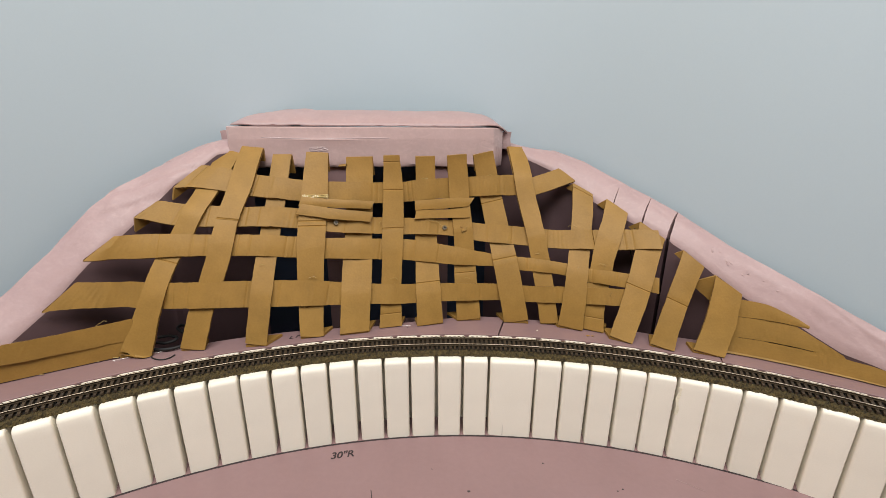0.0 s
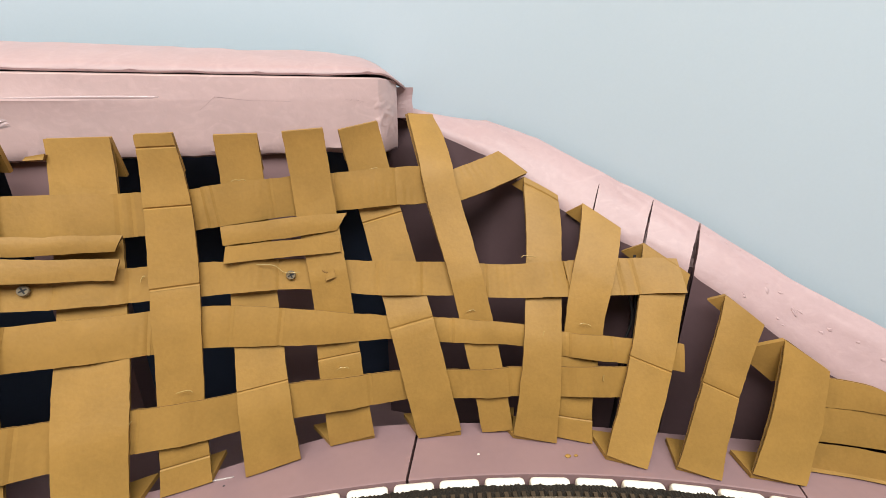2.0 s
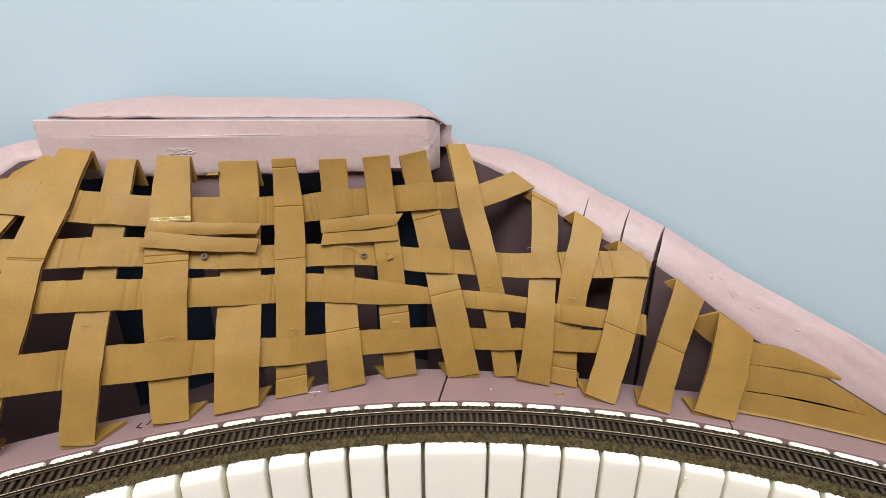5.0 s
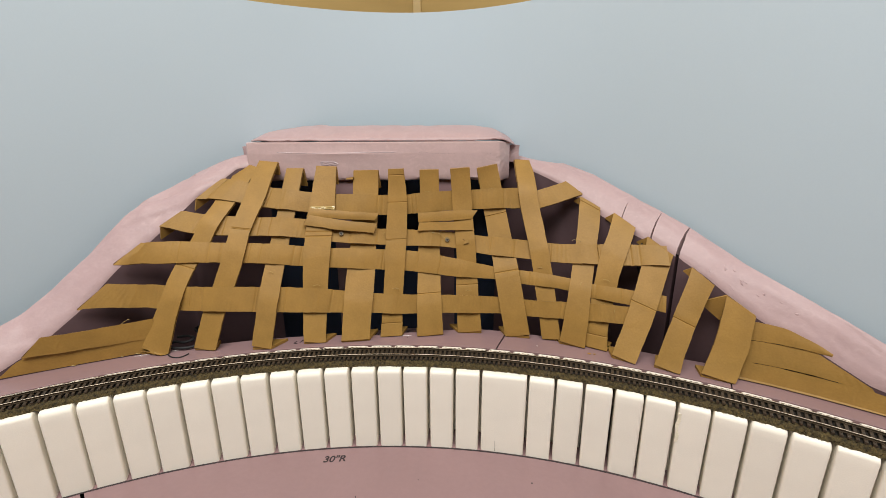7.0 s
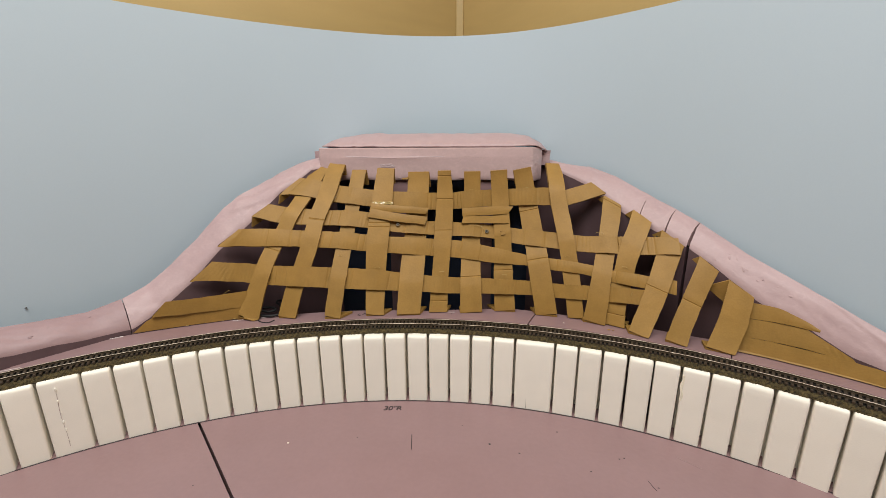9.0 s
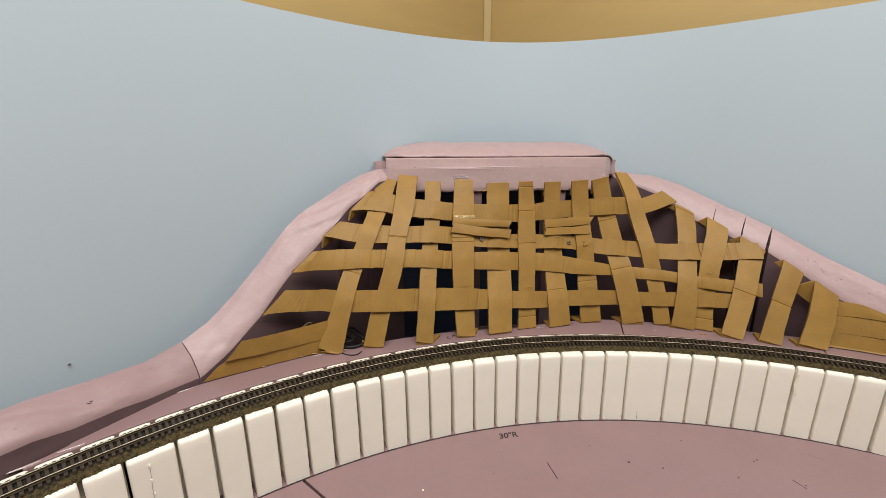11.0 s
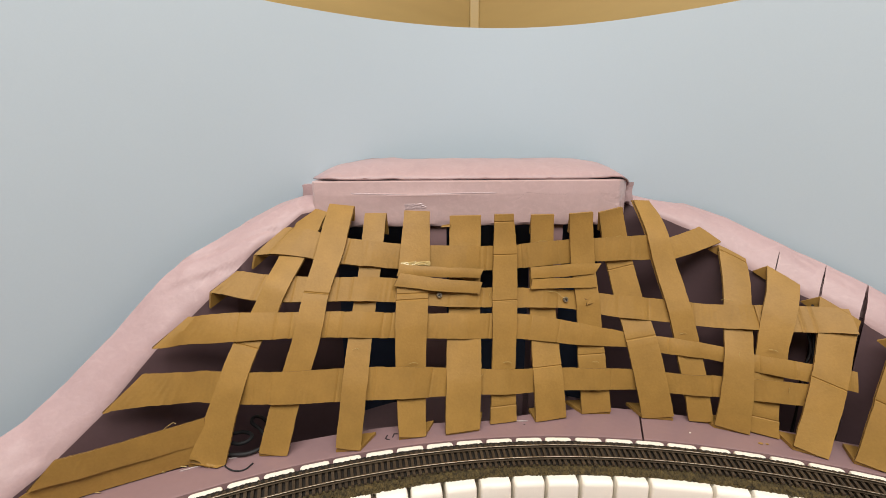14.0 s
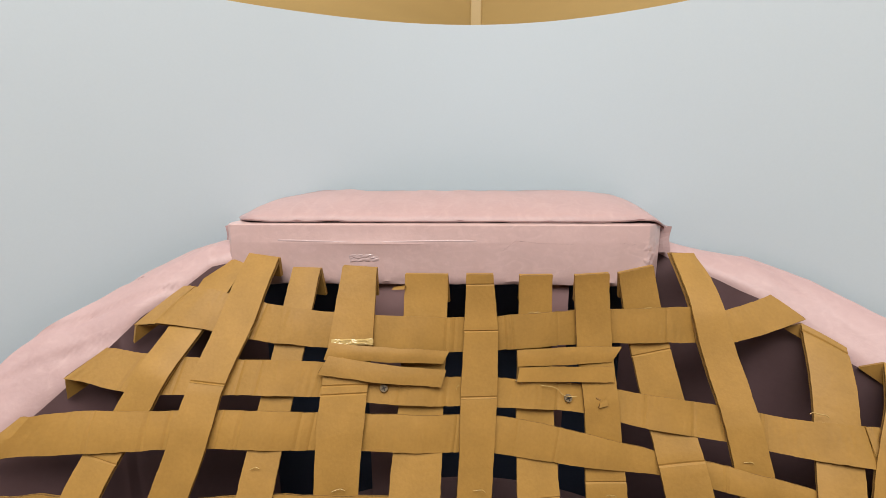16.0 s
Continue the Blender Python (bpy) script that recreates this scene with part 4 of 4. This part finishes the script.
strip([(0.3703, 0.1343, 0.0232), (0.4204, 0.1358, 0.0235), (0.4683, 0.1333, 0.0235)], [(0, -0.006)], 34, skew=(0, -0.008), lean=0.25)
strip([(0.3589, 0.1152, 0.0238), (0.4295, 0.1147, 0.0243), (0.4894, 0.1130, 0.0219), (0.5343, 0.1086, 0.0115), (0.5591, 0.105, 0.003)], [(0, -0.0085)], 35, lean=0.55)
strip([(-0.1617, 0.2661, 0.0119), (-0.1169, 0.2622, 0.0104), (-0.0703, 0.2591, 0.0097)], [(-0.16, 0.0062), (-0.118, 0.0068), (-0.072, 0.0062)], 36, "patch", skew=(0.001, 0.002), ct=0.0018)
strip([(-0.1628, 0.2566, 0.0134), (-0.1172, 0.2488, 0.0131), (-0.0716, 0.2436, 0.0124)], [(-0.16, 0.0076), (-0.118, 0.0082), (-0.072, 0.0076)], 37, "patch", skew=(0.002, 0.001), ct=0.0018)
strip([(-0.0138, 0.2574, 0.0125), (0.03, 0.2596, 0.0135), (0.065, 0.2609, 0.0115)], [(-0.014, 0.0062), (0.03, 0.0068), (0.065, 0.0062)], 38, "patch", skew=(0, 0.004), ct=0.0018)
strip([(-0.0129, 0.2451, 0.011), (0.03, 0.2453, 0.0115), (0.0631, 0.2457, 0.0119)], [(-0.013, 0.0062), (0.03, 0.0068), (0.063, 0.0062)], 39, "patch", skew=(0.001, 0), ct=0.0018)
strip([(-0.1156, 0.312, 0.002), (-0.1056, 0.313, 0.003)], [(0, -0.002)], 40, "torn_tab", skew=(0.001, 0))
strip([(0.052, 0.2225, 0.003), (0.0581, 0.2255, 0.006)], [(0, 0.0045)], 41, "torn_tab", skew=(0.002, -0.001))
strip([(0.1609, 0.131, 0.0061), (0.1681, 0.1177, 0.0111)], [(0, -0.006)], 42, "torn_tab", skew=(0.003, 0))


def on_skin(x, z, lift):
    return Vector((x, skin(x, z), z)) + skin_normal(x, z) * lift


def bead(x, z, length, radius, tilt, lift, seed, owner, material=GLUE, at=None):
    """A hardened run of hot glue."""
    bm = bmesh.new()
    bmesh.ops.create_icosphere(bm, subdivisions=2, radius=1)
    for v in bm.verts:
        v.co *= 1 + 0.8 * noise.noise(v.co * 2.8 + Vector((seed, 0, 0)))
        v.co = Vector((v.co.x * length / 2, v.co.y * radius * 0.6, v.co.z * radius))
    p = at or on_skin(x, z, lift)
    bmesh.ops.transform(bm, matrix=Matrix.Translation(p) @ Matrix.Rotation(radians(tilt), 4, "Y"), verts=bm.verts)
    return part("glue_bead", bm, material, owner, smooth=True)


def glue_arc(x, z, length, tilt, seed, dy=0.0):
    """A curl of glue standing out at the edge of a strip."""
    c = bpy.data.curves.new("glue_curl", "CURVE")
    c.dimensions, c.bevel_depth, c.bevel_resolution = "3D", 0.00028, 1
    sp = c.splines.new("BEZIER")
    co, si = math.cos(radians(tilt)), math.sin(radians(tilt))
    rr = random.Random(seed)
    pts_ = [(a + rr.uniform(-0.08, 0.08), b * rr.uniform(0.3, 1.2)) for a, b in ((-0.5, 0.0), (-0.3, 0.12), (0.05, 0.16), (0.35, 0.1), (0.5, -0.05))]
    sp.bezier_points.add(len(pts_) - 1)
    for bp, (a, b) in zip(sp.bezier_points, pts_):
        a, b = a * length, b * length
        bp.co, bp.handle_left_type, bp.handle_right_type = on_skin(x + a * co - b * si, z + a * si + b * co, 0.0038) + Vector((0, dy, 0)), "AUTO", "AUTO"
    c.materials.append(GLUE_BROWN)
    ob = new("glue_curl", c)
    ob.parent = lattice


for i, (x, z, length, radius, tilt) in enumerate([(-0.148, 0.2735, 0.03, 0.0022, 10), (-0.135, 0.271, 0.02, 0.0016, 5), (-0.222, 0.279, 0.009, 0.0015, 70), (0.0, 0.2935, 0.012, 0.001, 0), (0.09, 0.297, 0.008, 0.0009, 0),
        (-0.012, 0.239, 0.008, 0.0012, -15), (-0.06, 0.236, 0.006, 0.0015, 60), (0.158, 0.194, 0.009, 0.0011, 5), (0.205, 0.230, 0.014, 0.001, 0), (0.24, 0.187, 0.01, 0.001, 0), (-0.2, 0.194, 0.008, 0.0014, 0), (-0.142, 0.174, 0.012, 0.0011, 0), (-0.04, 0.164, 0.012, 0.0012, -8),
        (-0.069, 0.153, 0.006, 0.0012, 60), (0.061, 0.16, 0.01, 0.001, 0), (0.21, 0.179, 0.006, 0.0012, 70), (0.25, 0.153, 0.006, 0.001, 80), (0.375, 0.17, 0.005, 0.0012, 60), (-0.41, 0.102, 0.02, 0.001, 0), (-0.37, 0.1025, 0.02, 0.001, 0), (-0.39, 0.1025, 0.012, 0.0008, 0), (-0.352, 0.1025, 0.016, 0.0012, 0)]):
    if length < 0.02 and z > 0.104:
        glue_arc(x, z, length * 0.75, tilt, i)
    elif z < 0.104:
        bead(x, z, length * 0.5, radius * 0.6, tilt, 0.0016, i, lattice)


glue_arc(-0.358, 0.1465, 0.012, 25, 99, -0.014)


def glue_patch(place, owner, material, seed, nx=14, nz=6):
    """A thin crumpled skin of glue; place gives the point at (s, t) in 0..1."""
    bm = bmesh.new()
    grid = []
    for i in range(nx + 1):
        col = []
        for j in range(nz + 1):
            a, b = i / nx, j / nz
            edge = min(a, 1 - a, b, 1 - b)
            h = -0.0006 + min(1, edge * 6) * (0.0009 + 0.0011 * noise.noise(Vector((a * 9, b * 5, seed))))
            a += 0.05 * noise.noise(Vector((a * 5, b * 4, seed + 3)))
            b += 0.16 * noise.noise(Vector((a * 6, b * 2, seed + 7)))
            col.append(bm.verts.new(place(a, b, h)))
        grid.append(col)
    for p, q in zip(grid, grid[1:]):
        for j in range(nz):
            bm.faces.new((p[j], q[j], q[j + 1], p[j + 1]))
    bmesh.ops.recalc_face_normals(bm, faces=bm.faces[:])
    return part("glue_patch", bm, material, owner, "crumpled shiny patch of dried glue")


glue_patch(lambda a, b, h: on_skin(-0.1595 + 0.032 * a, 0.2695 + 0.0045 * b, 0.0060 + h * 0.8), lattice, GLUE, 5)
glue_patch(lambda a, b, h: header_at(0.106 + 0.030 * a, -0.0002 - h * 0.6, 0.3275 + 0.0085 * b), header, PAINT, 9)
# broken spot on the strip beside the screw
bead(0.052, 0.2265, 0.0055, 0.0009, 30, 0.0042, 900, lattice, CARD_EDGE)
# strings of glue
for pts_ in (((0.006, 0.2368), (0.018, 0.2345), (0.024, 0.2295), (0.034, 0.2285)),):
    c = bpy.data.curves.new("glue_string", "CURVE")
    c.dimensions, c.bevel_depth, c.bevel_resolution = "3D", 0.00025, 1
    sp = c.splines.new("BEZIER")
    sp.bezier_points.add(len(pts_) - 1)
    for bp, (x, z) in zip(sp.bezier_points, pts_):
        bp.co, bp.handle_left_type, bp.handle_right_type = on_skin(x, z, 0.006), "AUTO", "AUTO"
    c.materials.append(GLUE)
    gs = new("glue_string", c)
    gs.parent = lattice


def screw(x, z, owner):
    n = skin_normal(x, z)
    m = Matrix.Translation(on_skin(x, z, 0.0042)) @ n.to_track_quat("Z", "Y").to_matrix().to_4x4()
    bm = bmesh.new()
    bmesh.ops.create_cone(bm, segments=20, radius1=0.0033, radius2=0.0028, depth=0.0012, cap_ends=True, matrix=m)
    ob = part("screw", bm, STEEL, owner, "steel cross-head screw")
    # black bars laid on the uncut head for the shade of a cross slot
    for turn in (20, 110):
        bm = bmesh.new()
        bmesh.ops.create_cube(bm, size=1, matrix=m @ pose(0, 0, 0.0006, 0, 0, turn) @ Matrix.Diagonal((0.0042, 0.0009, 0.0003, 1)))
        part("recess", bm, BLACK, ob)


screw(-0.1165, 0.2385, lattice)
screw(0.028, 0.227, lattice)


def tube(name, points, radius, material, parent=None, label="", category=""):
    c = bpy.data.curves.new(name, "CURVE")
    c.dimensions, c.bevel_depth, c.bevel_resolution, c.resolution_u = "3D", radius, 2, 6
    sp = c.splines.new("BEZIER")
    sp.bezier_points.add(len(points) - 1)
    for bp, p in zip(sp.bezier_points, points):
        bp.co, bp.handle_left_type, bp.handle_right_type = p, "AUTO", "AUTO"
    c.materials.append(material)
    ob = new(name, c)
    ob.parent = parent
    if label:
        tagged(ob, label, category)
    return ob


# cable coil and wires behind the lattice
zc = RISE + 0.003
tube("black_cable", [(-0.333, 0.474, zc), (-0.318, 0.478, zc), (-0.307, 0.471, zc), (-0.312, 0.461, zc), (-0.327, 0.459, zc), (-0.326, 0.449, zc), (-0.308, 0.445, zc), (-0.293, 0.451, zc), (-0.288, 0.462, zc), (-0.30, 0.478, zc + 0.003), (-0.318, 0.492, zc + 0.005), (-0.316, 0.5, zc + 0.004), (-0.3, 0.502, zc - 0.01)], 0.0019, BLACK, None, "black cable coiled on the foam ledge", "cable")
zc = RISE + 0.0005
tube("thin_wire", [(-0.318, 0.437, zc), (-0.311, 0.431, zc), (-0.300, 0.427, zc), (-0.292, 0.429, zc), (-0.288, 0.438, zc)], 0.0007, BLACK, None, "thin black wire lying on the foam ledge", "wire")
for dx in (0, 0.007):
    tube("hanging_wire", [(0.283 + dx, 0.556, 0.235), (0.279 + dx, 0.552, 0.21), (0.284 + dx * 0.4, 0.548, 0.185), (0.278 + dx, 0.546, 0.16), (0.28, 0.545, 0.12), (0.28, 0.545, 0.0)], 0.0011, BLACK, None, "black wire hanging down behind the lattice", "wire")

# ---- writing and marks on the foam ----
def writing(text, x, y, z, size, turn, parent, shear=0.15):
    c = bpy.data.curves.new("writing", "FONT")
    c.body, c.size, c.shear, c.extrude, c.offset = text, size, shear, 0.0001, 0.00025
    c.materials.append(INK)
    ob = new("writing", c)
    ob.parent = parent
    ob.matrix_world = pose(x, y, z, 0, 0, turn)
    return ob


writing('30"R', -0.0965, 0.3905, 0.0003, 0.0135, 12, near)


def ink_bar(name, ax, ay, bx, by, z, width, parent, material=INK):
    d = Vector((bx - ax, by - ay, 0))
    m = pose((ax + bx) / 2, (ay + by) / 2, z, 0, 0, math.degrees(math.atan2(d.y, d.x)))
    bm = bmesh.new()
    bmesh.ops.create_cube(bm, size=1, matrix=m @ Matrix.Diagonal((d.length, width, 0.0003, 1)))
    return part(name, bm, material, parent)


ink_bar("pen_stroke", -0.042, 0.350, -0.035, 0.323, 0.0002, 0.0009, near)
ink_bar("pen_stroke", 0.241, 0.328, 0.247, 0.315, 0.0002, 0.0005, near)
slab = [c for c in ledge.children][0]
for k, (dx, dy, lx, ly) in enumerate([(0, 0, 0.001, 0.006), (0.0, 0.0, 0.005, -0.001), (0.007, 0.001, 0.001, 0.006), (0.007, 0.007, 0.005, 0.0), (0.014, 0.001, 0.005, 0.001), (0.021, 0.0, 0.002, 0.005)]):
    ink_bar("pen_stroke", -0.168 + dx, 0.483 + dy + dx * 0.25, -0.168 + dx + lx, 0.483 + dy + dx * 0.25 + ly, RISE - 0.0003, 0.0012, slab)

# thin dark line along the foot of the riser
rings = []
for i in range(121):
    a = -0.95 + 1.9 * i / 120
    q = Vector((0.080 + 0.7896 * math.sin(a), -0.3575 + 0.7896 * math.cos(a), 0))
    d = Vector((math.sin(a), math.cos(a), 0))
    rings.append([q + Vector((0, 0, 0.0003)), q + d * 0.0022 + Vector((0, 0, 0.0003)), q + d * 0.0022, q])
part("drawn_line", loft_bm(rings), INK, near)


def film(a0, r0, a1, r1, width, parent):
    """A run of dried glue along the ledge."""
    rings = []
    for i in range(13):
        k = i / 12
        a, r = a0 + (a1 - a0) * k, r0 + (r1 - r0) * k + 0.0005 * noise.noise(Vector((k * 9, a0 * 50, 0)))
        w = width * (0.3 + 0.7 * math.sin(math.pi * k)) * (1 + 0.5 * noise.noise(Vector((k * 12, 3, a0 * 30))))
        rings.append([ring(r - w / 2, a, RISE - 0.0006), ring(r - w / 4, a, RISE + 0.0004), ring(r + w / 4, a, RISE + 0.0004), ring(r + w / 2, a, RISE - 0.0006)])
    return part("glue_run", loft_bm(rings), GLUE_DRY, parent, "dried whitish glue", smooth=True)


film(-0.893, 0.799, -0.864, 0.7975, 0.003, slab)
film(-0.851, 0.7995, -0.824, 0.7972, 0.003, slab)
film(-0.809, 0.828, -0.753, 0.831, 0.0022, slab)
film(-0.72, 0.8335, -0.70, 0.834, 0.002, slab)
for a0, r0, a1 in ((-0.53, 0.829, -0.505), (-0.48, 0.8275, -0.47), (-0.43, 0.8265, -0.41), (-0.2, 0.8195, -0.185), (-0.12, 0.8205, -0.1)):
    film(a0, r0, a1, r0 - 0.0006, 0.0014, slab)


def speck(x, y, z, size, material, parent):
    bm = bmesh.new()
    bmesh.ops.create_icosphere(bm, subdivisions=1, radius=size, matrix=Matrix.Translation((x, y, z)) @ Matrix.Diagonal((1.2, 0.8, 0.4, 1)))
    return part("speck", bm, material, parent)


for x, y, size, material in ((0.06, 0.352, 0.0016, DUST), (0.0975, 0.343, 0.0012, DUST), (0.216, 0.357, 0.001, DUST), (0.222, 0.3595, 0.0011, DUST), (0.18, 0.33, 0.001, DUST), (0.145, 0.392, 0.001, DUST), (-0.193, 0.303, 0.0013, WHITE), (0.02, 0.38, 0.0007, DUST), (-0.11, 0.33, 0.0007, DUST), (0.25, 0.32, 0.0008, DUST), (-0.26, 0.22, 0.0008, DUST)):
    speck(x, y, 0.0003, size, material, near)
for x, y, size, material in ((0.219, 0.504, 0.0022, CARD), (0.225, 0.5035, 0.0015, CARD), (0.262, 0.496, 0.0012, WHITE), (0.155, 0.516, 0.001, WHITE), (-0.02, 0.5175, 0.0008, DUST)):
    speck(x, y, RISE, size, material, ledge)
ink_bar("scratch", 0.285, 0.374, 0.307, 0.360, 0.0002, 0.0004, near, PENCIL)
